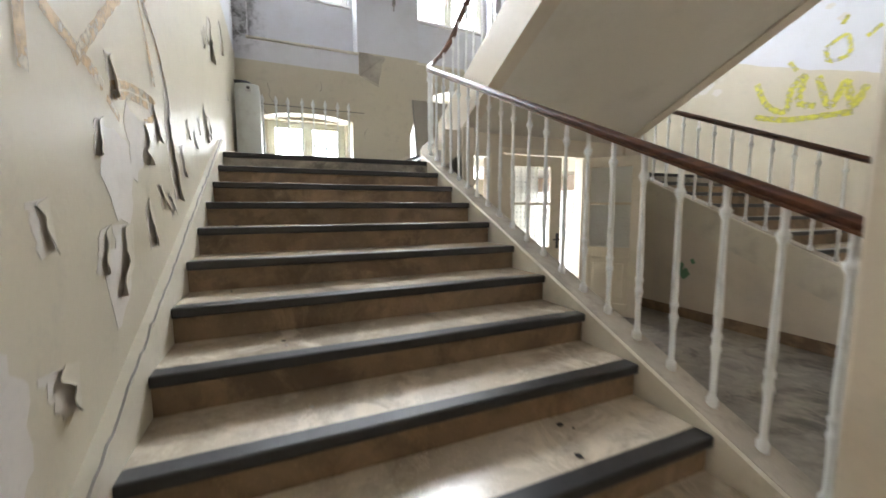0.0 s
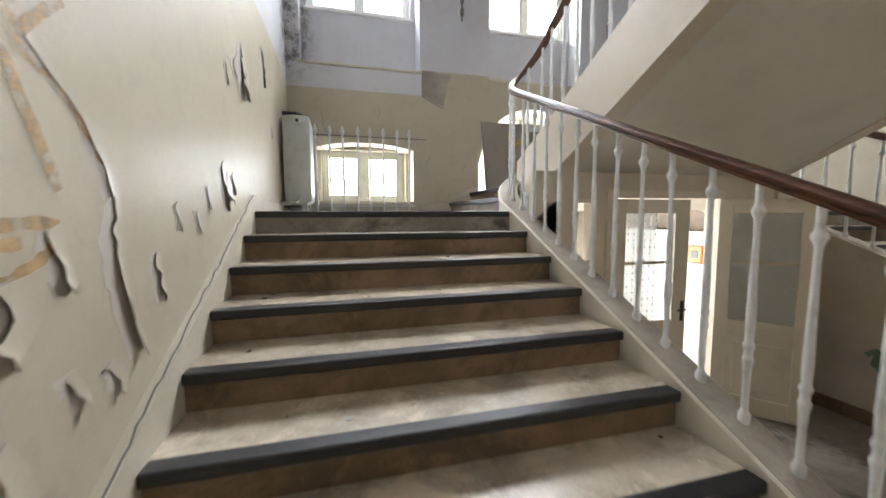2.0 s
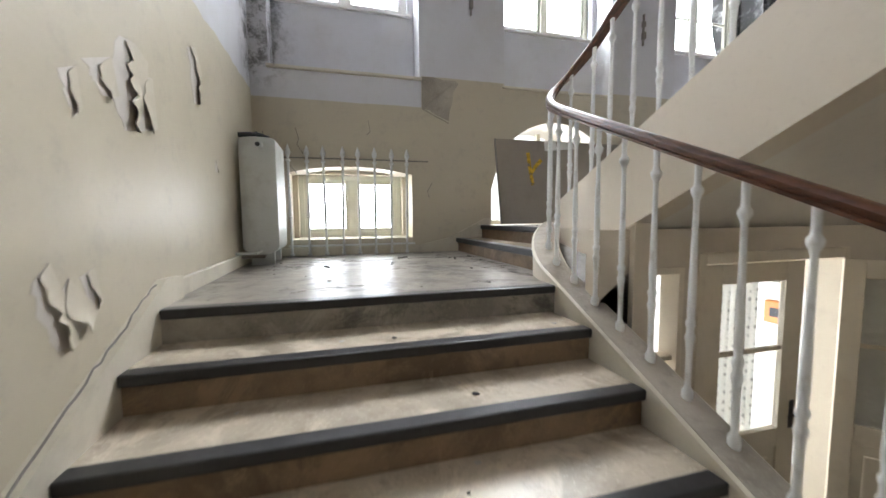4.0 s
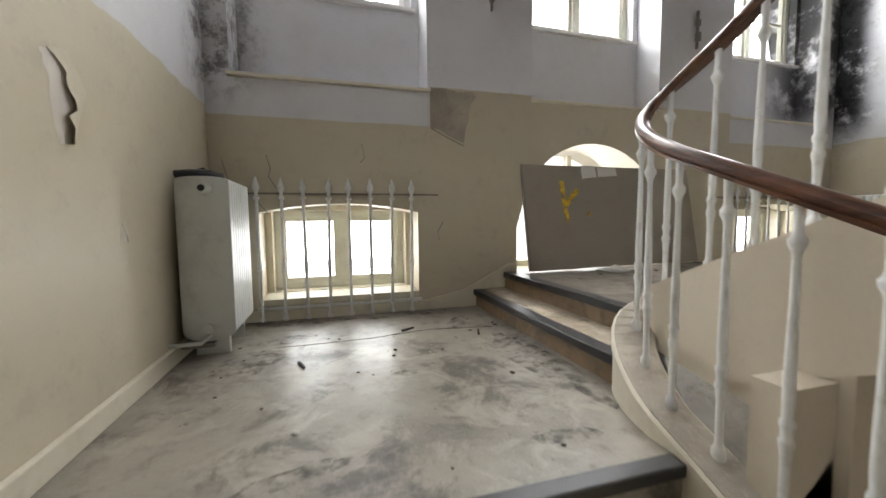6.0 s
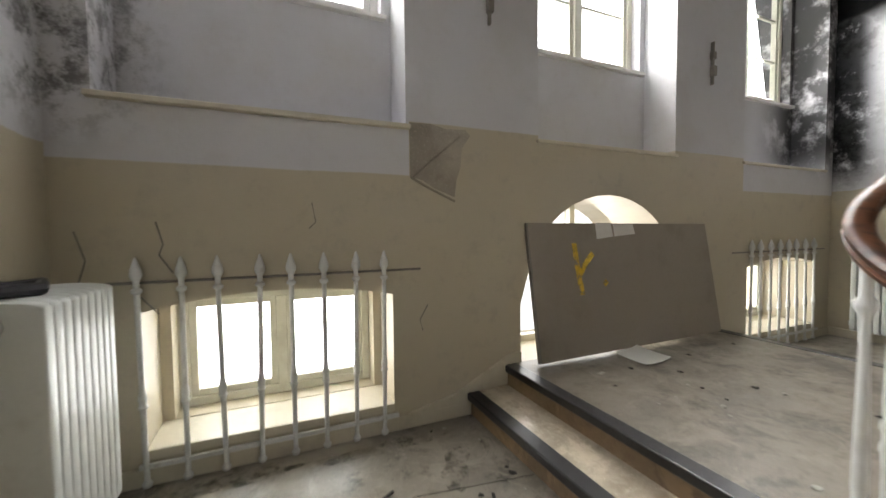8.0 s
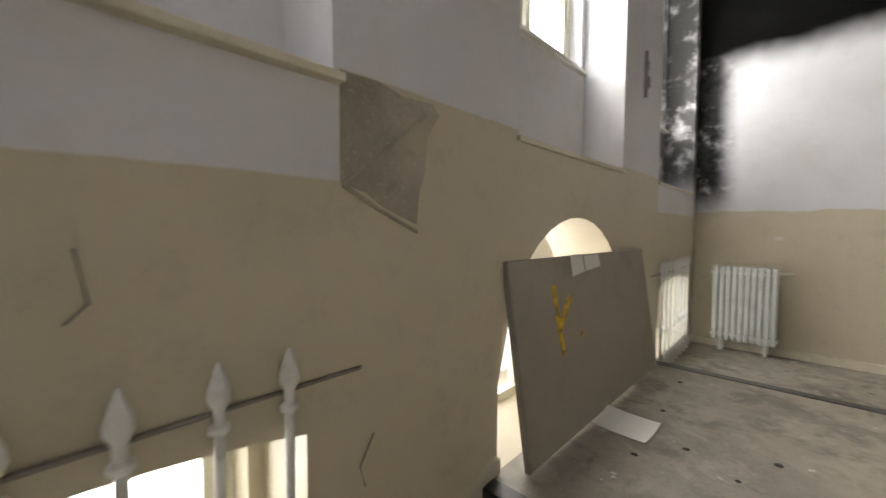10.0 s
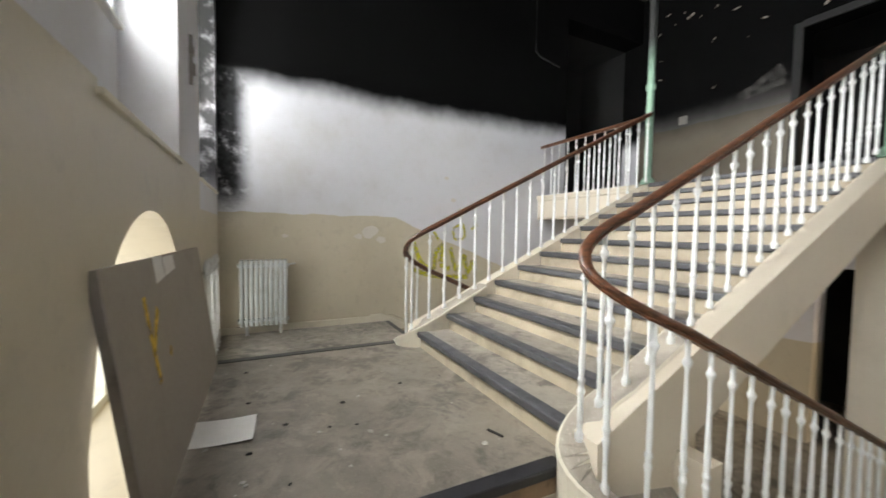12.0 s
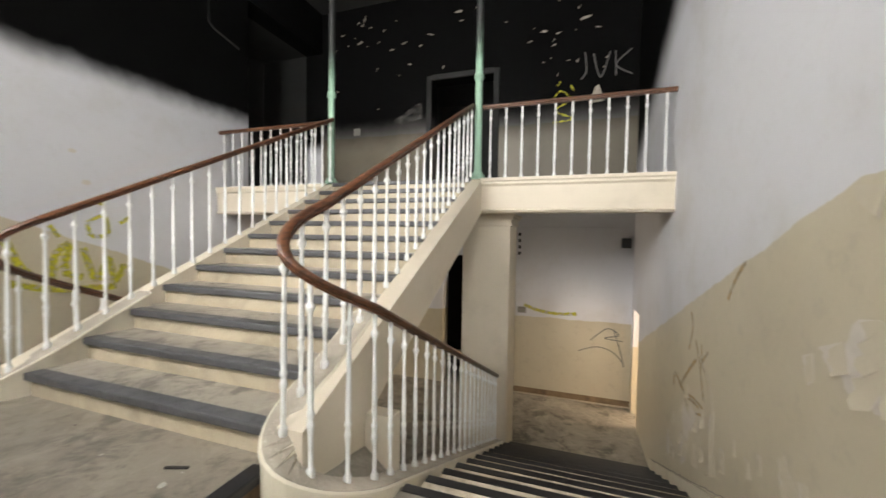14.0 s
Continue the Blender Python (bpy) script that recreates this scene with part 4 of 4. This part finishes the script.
# ---- glazed double door ----
def leaf(name, at, label, w=0.70, handle=1, s=0.11):
    d = empty(name, at, label, "door", "lobby door leaves", "structure")
    t, h = 0.02, 2.08
    o = new("leaf_frame", mesh_of("leaf_frame", soft(boxes((0, s, -t, t, 0.01, h), (w - s, w, -t, t, 0.01, h), (s, w - s, -t, t, 0.01, 0.18), (s, w - s, -t, t, 0.78, 0.92), (s, w - s, -t, t, h - 0.13, h), (s, w - s, -t * 0.7, t * 0.7, 1.47, 1.50)), 0.005), M_door))
    o.parent = d
    lf = o
    o = new("lower_panel", mesh_of("lower_panel", join(boxes((s, w - s, -0.008, 0.008, 0.18, 0.78)), soft(boxes((s + 0.06, w - s - 0.06, -0.019, 0.019, 0.25, 0.71)), 0.008)), M_door))
    o.parent = d
    for za, zb in ((0.92, 1.47), (1.50, h - 0.13)):
        o = new("pane", mesh_of("pane", boxes((s, w - s, -0.003, 0.003, za, zb)), M_milk if handle < 0 else M_glass))
        o.parent, o.visible_shadow = lf, False
    if handle < 0:
        return d
    o = new("handle", mesh_of("handle", tube([(w - 0.05, -t, 1.02), (w - 0.05, -t - 0.05, 1.02), (w - 0.15, -t - 0.05, 1.02)], 0.009), M_black, True))
    o.parent = lf
    o = new("lock_plate", mesh_of("lock_plate", boxes((w - 0.07, w - 0.03, -t - 0.004, -t, 0.9, 1.1)), M_black))
    o.parent = lf
    return d


leaf("door_1", pose(2.56, 4.03, 0), "closed cream door leaf with clear glazing", 0.90, 1, 0.17)
ang = math.degrees(math.atan2(3.42 - 3.98, 4.22 - 3.78))
leaf("door_2", pose(3.78, 3.98, 0, 0, 0, ang), "open cream door leaf with patterned glass panes", 0.71, -1)
thing("door_frame", soft(boxes((2.50, 2.555, 3.98, 4.14, 0, 2.16), (3.795, 3.85, 3.98, 4.14, 0, 2.16), (2.555, 3.795, 3.98, 4.14, 2.09, 2.16)), 0.005), M_door, "cream wooden door frame", "door frame", "structure")
thing("side_light", soft(boxes((2.10, 2.14, 3.99, 4.13, 1.0, 2.08), (2.36, 2.40, 3.99, 4.13, 1.0, 2.08), (2.14, 2.36, 3.99, 4.13, 2.04, 2.08), (2.14, 2.36, 3.99, 4.13, 1.0, 1.04), (2.14, 2.36, 4.02, 4.1, 1.5, 1.53)), 0.004), M_door, "narrow side window beside the door", "side window", "structure")
bm = bmesh.new()
prev = None
for i in range(41):
    x = 2.71 + 0.44 * i / 40
    y = 4.10 + 0.022 * math.sin(i * 1.1)
    cur = [bm.verts.new((x, y, z)) for z in (0.5, 2.0)]
    if prev:
        bm.faces.new((prev[0], cur[0], cur[1], prev[1]))
    prev = cur
thing("net_curtain", bm, M_net, "dotted net curtain hanging behind the door glass", "curtain", smooth=True)
box = empty("alarm_box", pose(4.55, 4.83, 1.44), "orange call box with a dark window on the white wall", "call box")
o = new("case", mesh_of("case", soft(boxes((-0.08, 0, -0.1, 0.1, -0.11, 0.11)), 0.012), M_orange))
o.parent = box
o = new("dial", mesh_of("dial", soft(boxes((-0.084, -0.07, -0.045, 0.045, -0.045, 0.045)), 0.003), M_black))
o.parent = box

# ---- lobby end and gallery wall details ----
o = new("panel", mesh_of("panel", soft(boxes((-0.35, 1.88, YS, YS + 0.02, 0.0, 3.72)), 0.005), M_south))
tagged(o, "boarded-up cream panel closing a doorway", "panel", "", "structure")
thing("fuse_box", soft(boxes((-0.40, -0.22, YS + 0.02, YS + 0.1, 3.3, 3.5)), 0.006), M_black, "small dark box high on the lobby wall", "box")
for k in range(4):
    thing("switch", soft(boxes((1.80, 1.86, YS + 0.02, YS + 0.045, 3.1 + 0.14 * k, 3.17 + 0.14 * k)), 0.004), M_black, "small black wall switch in a column", "switch", group="wall switches")
thing("socket_box", soft(boxes((1.66, 1.84, YS + 0.02, YS + 0.05, 1.82, 1.95)), 0.004), M_grey, "grey switch plate on the lobby wall", "switch")
thing("intercom", soft(boxes((4.35, 4.6, YS, YS + 0.04, 1.5, 1.66)), 0.006), M_white, "white wall box in the dark lobby", "box")
thing("trim", soft(boxes((XL, 2.45, YS + 0.02, YS + 0.03, 0.04, 0.16)), 0.004), M_riser, "brown skirting of the lobby wall", "skirting", "structure")
thing("door_frame", soft(boxes((2.36, 2.48, YS - 0.02, YS + 0.05, ZG, 7.25), (3.97, 4.09, YS - 0.02, YS + 0.05, ZG, 7.25), (2.48, 3.97, YS - 0.02, YS + 0.05, 7.15, 7.27)), 0.008), M_dark, "charred door frame on the gallery", "door frame", "structure")
put_s = lambda u, v: (u, YS + 0.024, v)
put_g = lambda u, v: (u, YS + 0.006, v)
put_e = lambda u, v: (XR - 0.005, u, v)
put_w = lambda u, v: (XL + 0.004, u, v)
graffiti([[(0.32, 1.35), (0.0, 1.62), (-0.22, 1.50), (0.05, 1.42), (-0.3, 1.38)], [(0.55, 1.1), (0.2, 1.22), (-0.1, 1.15), (-0.3, 0.95)], [(-0.12, 1.62), (-0.25, 1.2), (-0.33, 0.85)]], 0.03, put_s, M_grey, wall_south, "dark looping scrawl")
graffiti([[(1.7, 2.0), (1.4, 1.9), (1.0, 1.85), (0.6, 1.88)]], 0.09, put_s, M_yellow, wall_south, "faded yellow smear")
graffiti([[(1.25, 6.35), (1.05, 6.6), (0.85, 6.4), (1.15, 6.2), (0.8, 6.0), (1.2, 5.95)], [(1.12, 6.72), (1.05, 6.8)], [(0.85, 6.7), (0.78, 6.58)]], 0.05, put_g, M_yellow, wall_south, "yellow-green spray scribble")
graffiti([[(0.58, 7.35), (0.55, 6.95), (0.65, 6.8)], [(0.42, 7.3), (0.27, 6.8), (0.10, 7.3)], [(0.0, 7.3), (-0.02, 6.8)], [(-0.3, 7.3), (-0.02, 7.02), (-0.32, 6.8)]], 0.038, put_g, M_chalk, wall_south, "chalk-grey letters JVK")
# yellow tag on the far wall over the other flight
graffiti([[(3.75, 3.35), (3.60, 3.0), (3.35, 2.85), (3.3, 3.15), (3.15, 3.3), (3.2, 2.95), (3.0, 2.85)], [(3.0, 3.25), (2.85, 2.8), (2.7, 3.1), (2.62, 2.75), (2.5, 3.0)], [(3.75, 2.85), (3.3, 2.72), (2.6, 2.68)]], 0.11, put_e, M_yellow, wall_east, "bright yellow spray tag")
graffiti([[(2.95, 3.60), (2.75, 3.7), (2.7, 3.45), (2.9, 3.42), (2.95, 3.6)], [(2.8, 3.85), (2.75, 3.95)], [(2.55, 3.6), (2.42, 3.7)], [(3.35, 3.55), (3.25, 3.4)]], 0.07, put_e, M_yellow, wall_east, "bright yellow spray tag")
# pale scrape in the soot beside the charred door, ochre edge of the old paint
graffiti([[(4.95, 6.28), (4.7, 6.36), (4.5, 6.5), (4.25, 6.62)], [(4.8, 6.25), (4.5, 6.3), (4.2, 6.35)], [(4.45, 6.45), (4.2, 6.5)]], 0.16, put_g, M_scrape, wall_south, "pale scrape through the soot")
graffiti([[(2.72, 3.02), (2.86, 3.2), (3.02, 3.34)], [(1.75, 2.35), (1.85, 2.6), (1.78, 2.75)], [(1.95, 2.5), (2.1, 2.3), (2.25, 2.0)]], 0.05, put_w, M_ochre, wall_west, "ochre stain along the torn paint edge")
for y, z, w in ((4.55, 3.52, 0.16), (4.35, 3.40, 0.10), (4.75, 3.45, 0.08), (3.1, 4.55, 0.05), (2.95, 4.15, 0.06), (2.8, 3.95, 0.07), (5.9, 3.45, 0.05)):
    rim = [(y + w * random.uniform(0.6, 1.1) * math.cos(a), z + 0.7 * w * random.uniform(0.6, 1.1) * math.sin(a)) for a in [2 * math.pi * k / 14 for k in range(14)]]
    o = new("bare_patch", mesh_of("bare_patch", prism(rim, "x", XR - 0.002, XR + 0.005), M_under))
    o.parent = wall_east
# ochre streaks on the peeling wall
graffiti([[(1.45, 1.85), (1.55, 1.94), (1.81, 2.17), (1.99, 2.31)], [(1.25, 1.95), (1.41, 1.90), (1.53, 1.87), (1.64, 1.83)], [(1.21, 1.92), (1.20, 1.74)]], 0.06, put_w, M_ochre, wall_west, "faded ochre spray stroke")
graffiti([[(2.14, 2.5), (2.15, 2.41), (2.16, 2.31), (2.30, 2.25), (2.44, 2.09)], [(2.16, 2.33), (2.24, 2.41), (2.32, 2.48)],
          [(1.70, 1.85), (1.89, 1.90), (2.21, 1.92), (2.19, 1.85), (2.04, 1.79)], [(1.72, 1.82), (1.90, 1.865), (2.12, 1.88)], [(1.66, 1.80), (1.76, 1.75)]], 0.04, put_w, M_ochre, wall_west, "faded ochre spray stroke")
# green blot on the wall under the far flight
graffiti([[(3.36, 0.64), (3.28, 0.70), (3.30, 0.56), (3.22, 0.64), (3.26, 0.52), (3.18, 0.60)], [(3.16, 0.78), (3.13, 0.72)]], 0.06, lambda u, v: (4.855, u, v), M_gspray, wall_east, "green paint blot")


# ---- peeling paint on the west wall ----
def along(line, f):
    f *= len(line) - 1
    k = min(int(f), len(line) - 2)
    return [p + (q - p) * (f - k) for p, q in zip(line[k], line[k + 1])]


def flap(held, free, lift):
    """A loose sheet of paint: one edge still on the wall, the other torn and curling off it, over the older coat."""
    n, m = 12, 6
    wide = [(y + (y - a) * 0.25, z + (z - b) * 0.1) for (y, z), (a, b) in zip([along(free, k / n) for k in range(n + 1)], [along(held, k / n) for k in range(n + 1)])]
    rim = [(y + random.uniform(-0.012, 0.012), z + random.uniform(-0.012, 0.012)) for y, z in wide] + [tuple(along(held, 1 - k / n)) for k in range(n + 1)]
    o = new("bare_patch", mesh_of("bare_patch", prism(rim, "x", XL - 0.005, XL + 0.001 + random.uniform(0, 0.0006)), M_under))
    o.parent = wall_west
    bm, g = bmesh.new(), []
    for j in range(n + 1):
        (ya, za), (yb, zb) = along(held, j / n), along(free, j / n)
        belly = (0.18 + 0.82 * (j / n) ** 1.6) * (0.8 + 0.5 * noise.noise((yb * 14, zb * 14, 1.0)))
        rag = 0.8 + 0.55 * noise.noise((yb * 23, zb * 23, 5.0))
        row = []
        for i in range(m + 1):
            f = i / m
            row.append(bm.verts.new((XL + 0.003 + 0.6 * lift * belly * f ** 1.7, ya + (yb - ya) * rag * (f - 0.12 * f ** 3), za + (zb - za) * f)))
        g.append(row)
    for j in range(n):
        for i in range(m):
            bm.faces.new((g[j][i], g[j][i + 1], g[j + 1][i + 1], g[j + 1][i]))
    r = bmesh.ops.extrude_face_region(bm, geom=bm.faces[:])
    bmesh.ops.translate(bm, vec=(0.0015, 0, 0), verts=[v for v in r["geom"] if isinstance(v, bmesh.types.BMVert)])
    bmesh.ops.recalc_face_normals(bm, faces=bm.faces[:])
    o = new("paint_flake", mesh_of("paint_flake", bm, M_flake, True))
    o.parent = wall_west


def bare(points):
    """An area where the paint is gone and the older coat shows, with a ragged rim."""
    rim = []
    for (a, b), (c, d) in zip(points, points[1:] + points[:1]):
        for k in range(4):
            f = k / 4
            rim.append((a + (c - a) * f + random.uniform(-0.014, 0.014), b + (d - b) * f + random.uniform(-0.014, 0.014)))
    o = new("bare_patch", mesh_of("bare_patch", prism(rim, "x", XL - 0.005, XL + 0.0015), M_under))
    o.parent = wall_west


bare([(1.84, 1.83), (2.02, 1.79), (1.99, 1.67), (2.0, 1.62), (1.9, 1.55), (1.85, 1.56), (1.85, 1.67), (1.82, 1.72)])
bare([(1.60, 1.70), (1.81, 1.69), (1.86, 1.56), (1.82, 1.41), (1.77, 1.36), (1.66, 1.40), (1.57, 1.55)])
bare([(1.50, 1.28), (1.70, 1.32), (1.74, 1.14), (1.58, 1.02)])
bare([(1.0, 1.16), (1.09, 1.05), (1.06, 0.88), (0.98, 0.80), (0.92, 0.98)])
# edge still held, torn edge, how far it stands off; points along the wall and up
for held, free, lift in (
        ([(2.19, 1.82), (2.15, 1.70), (2.08, 1.62)], [(2.03, 1.79), (2.00, 1.69), (2.04, 1.62)], 0.06),
        ([(2.52, 2.02), (2.52, 1.86), (2.54, 1.70), (2.61, 1.50)], [(2.46, 2.00), (2.42, 1.86), (2.44, 1.70), (2.53, 1.47)], 0.05),
        ([(2.20, 2.35), (2.41, 2.22), (2.52, 2.02)], [(2.17, 2.33), (2.36, 2.19), (2.46, 1.98)], 0.010),
        ([(2.03, 1.48), (2.08, 1.40), (2.11, 1.28)], [(1.99, 1.46), (1.99, 1.37), (2.03, 1.27)], 0.05),
        ([(2.25, 1.55), (2.30, 1.46)], [(2.19, 1.54), (2.25, 1.43)], 0.04),
        ([(2.42, 1.52), (2.50, 1.44)], [(2.36, 1.50), (2.42, 1.40)], 0.04),
        ([(4.28, 3.18), (4.40, 3.14), (4.38, 3.00), (4.25, 2.79)], [(4.18, 3.15), (4.13, 3.02), (4.13, 2.90), (4.17, 2.77)], 0.08),
        ([(4.08, 3.04), (4.12, 2.90)], [(3.93, 2.97), (4.03, 2.86)], 0.04),
        ([(5.10, 3.50), (5.20, 3.37), (5.10, 3.14)], [(4.98, 3.46), (5.03, 3.34), (5.03, 3.13)], 0.06),
        ([(3.64, 2.26), (3.71, 2.12), (3.74, 1.97)], [(3.58, 2.22), (3.61, 2.10), (3.66, 1.97)], 0.045),
        ([(2.95, 2.00), (2.98, 1.88)], [(2.91, 1.98), (2.94, 1.87)], 0.025),
        ([(3.19, 1.97), (3.23, 1.86)], [(3.14, 1.96), (3.18, 1.85)], 0.025),
        ([(3.36, 2.10), (3.38, 1.98)], [(3.32, 2.08), (3.35, 1.97)], 0.02),
        ([(3.72, 2.20), (3.87, 2.06)], [(3.65, 2.11), (3.74, 2.00)], 0.06),
        ([(1.75, 1.97), (1.77, 1.82)], [(1.70, 1.95), (1.72, 1.82)], 0.04),
        ([(1.80, 1.38), (1.78, 1.22), (1.63, 1.13)], [(1.65, 1.37), (1.66, 1.27), (1.58, 1.14)], 0.06),
        ([(1.30, 1.03), (1.29, 0.91)], [(1.16, 1.05), (1.22, 0.92)], 0.06),
        ([(1.60, 1.38), (1.54, 1.22)], [(1.53, 1.36), (1.48, 1.23)], 0.035),
        ([(1.62, 1.73), (1.59, 1.60)], [(1.57, 1.71), (1.54, 1.60)], 0.025),
        ([(4.10, 3.75), (4.28, 3.73)], [(4.13, 3.68), (4.26, 3.60)], 0.05),
        ([(4.44, 3.08), (4.46, 2.84)], [(4.28, 3.04), (4.31, 2.80)], 0.05),
        ([(2.76, 1.81), (2.79, 1.63)], [(2.69, 1.79), (2.72, 1.62)], 0.04),
        ([(2.24, 1.92), (2.29, 1.76)], [(2.17, 1.90), (2.22, 1.74)], 0.035),
        ([(3.85, 2.92), (3.87, 2.78)], [(3.78, 2.88), (3.82, 2.75)], 0.025),
        ([(3.86, 2.22), (3.90, 2.08)], [(3.80, 2.20), (3.84, 2.07)], 0.03),
        ([(1.24, 1.46), (1.26, 1.34)], [(1.17, 1.44), (1.20, 1.32)], 0.03),
        ([(5.44, 2.84), (5.45, 2.74)], [(5.40, 2.83), (5.41, 2.74)], 0.02)):
    flap(held, free, lift)


# ---- crumbs and debris ----
def crumb(x, y, z, s, m, nm, lab):
    bm = bmesh.new()
    bmesh.ops.create_icosphere(bm, subdivisions=1, radius=s)
    for v in bm.verts:
        v.co = Vector((v.co.x * random.uniform(0.7, 1.5), v.co.y * random.uniform(0.6, 1.2), v.co.z * random.uniform(0.15, 0.35)))
    lo = min(v.co.z for v in bm.verts)
    return thing(nm, bm, m, lab, "debris", at=pose(x, y, z - lo, 0, 0, random.uniform(0, 360)))


for i in range(34):
    crumb(random.uniform(-0.3, 1.8), random.uniform(4.4, 6.7), ZA, random.uniform(0.006, 0.022), random.choice((M_debris, M_char)), "plaster_crumb", "small crumb of fallen plaster on the landing")
for i in range(30):
    crumb(random.uniform(2.3, 4.7), random.uniform(4.8, 6.6), ZB, random.uniform(0.006, 0.022), random.choice((M_debris, M_char)), "plaster_crumb", "small crumb of fallen plaster on the landing")
for i in range(40):
    crumb(random.uniform(5.9, 6.95), random.uniform(4.6, 6.0), ZA, random.uniform(0.012, 0.05), M_debris, "plaster_crumb", "lump of fallen plaster below the far wall")
for i in range(40):
    k = random.randint(1, 11)
    crumb(random.uniform(-0.35, 1.55), NOSE - (12 - k) * TREAD + random.uniform(0.1, 0.34), k * RISE, random.uniform(0.005, 0.018), random.choice((M_debris, M_debris, M_char)), "plaster_crumb", "small crumb of plaster on a stair tread")
for i in range(16):
    k = random.randint(1, 10)
    crumb(random.uniform(2.3, 4.4), NOSE2 - (k - 1) * TREAD2 - random.uniform(0.1, 0.3), ZB + k * RISE2, random.uniform(0.006, 0.02), random.choice((M_debris, M_char)), "plaster_crumb", "small crumb on the upper stairs")
for x, y, a in ((1.05, 6.15, 30), (1.55, 5.9, 70), (0.3, 5.6, 110), (2.6, 4.95, 20)):
    z = ZB if x > 2.2 else ZA
    thing("wood_splinter", soft(boxes((-0.06, 0.06, -0.008, 0.008, 0, 0.012)), 0.003), M_char, "dark splinter of wood on the landing", "debris", at=pose(x, y, z, 0, 0, a))

# white flecks where soot has flaked off the gallery wall
for i in range(55):
    x, z = random.uniform(0.1, 6.9), 6.2 + 2.7 * random.random() ** 0.6
    if 2.3 < x < 4.15 and z < 7.3:
        continue
    s = random.uniform(0.008, 0.03) * (2.0 if z > 7.9 and random.random() < 0.5 else 1)
    a0 = random.uniform(-0.9, 0.3)
    pts = [(x + s * random.uniform(0.25, 1.5) * (2.2 * math.cos(a) * math.cos(a0) - 0.6 * math.sin(a) * math.sin(a0)), z + s * random.uniform(0.25, 1.5) * (2.2 * math.cos(a) * math.sin(a0) + 0.6 * math.sin(a) * math.cos(a0))) for a in [2 * math.pi * k / 9 for k in range(9)]]
    o = new("bare_spot", mesh_of("bare_spot", prism(pts, "y", YS - 0.004, YS + 0.004), M_bare))
    o.parent = wall_south
thing("conduit", tube([(XR - 0.03, 1.1, 8.6), (XR - 0.03, 1.1, 7.3), (XR - 0.03, 1.0, 7.22), (XR - 0.03, 0.45, 7.1)], 0.018), M_dark, "sooty conduit running down the far wall", "pipe", smooth=True)
thing("light_switch", soft(boxes((5.9, 6.08, YS, YS + 0.03, 6.0, 6.18)), 0.006), M_grey, "grey switch plate on the smoked gallery wall", "switch")
# triangular chip of pale paint left on the smoked wall
thing("paint_chip", prism([(0.18, 6.32), (0.5, 6.28), (0.36, 6.62), (0.3, 6.66)], "y", YS - 0.004, YS + 0.006), M_bare, "pale paint remnant on the gallery wall", "paint remnant", "structure")
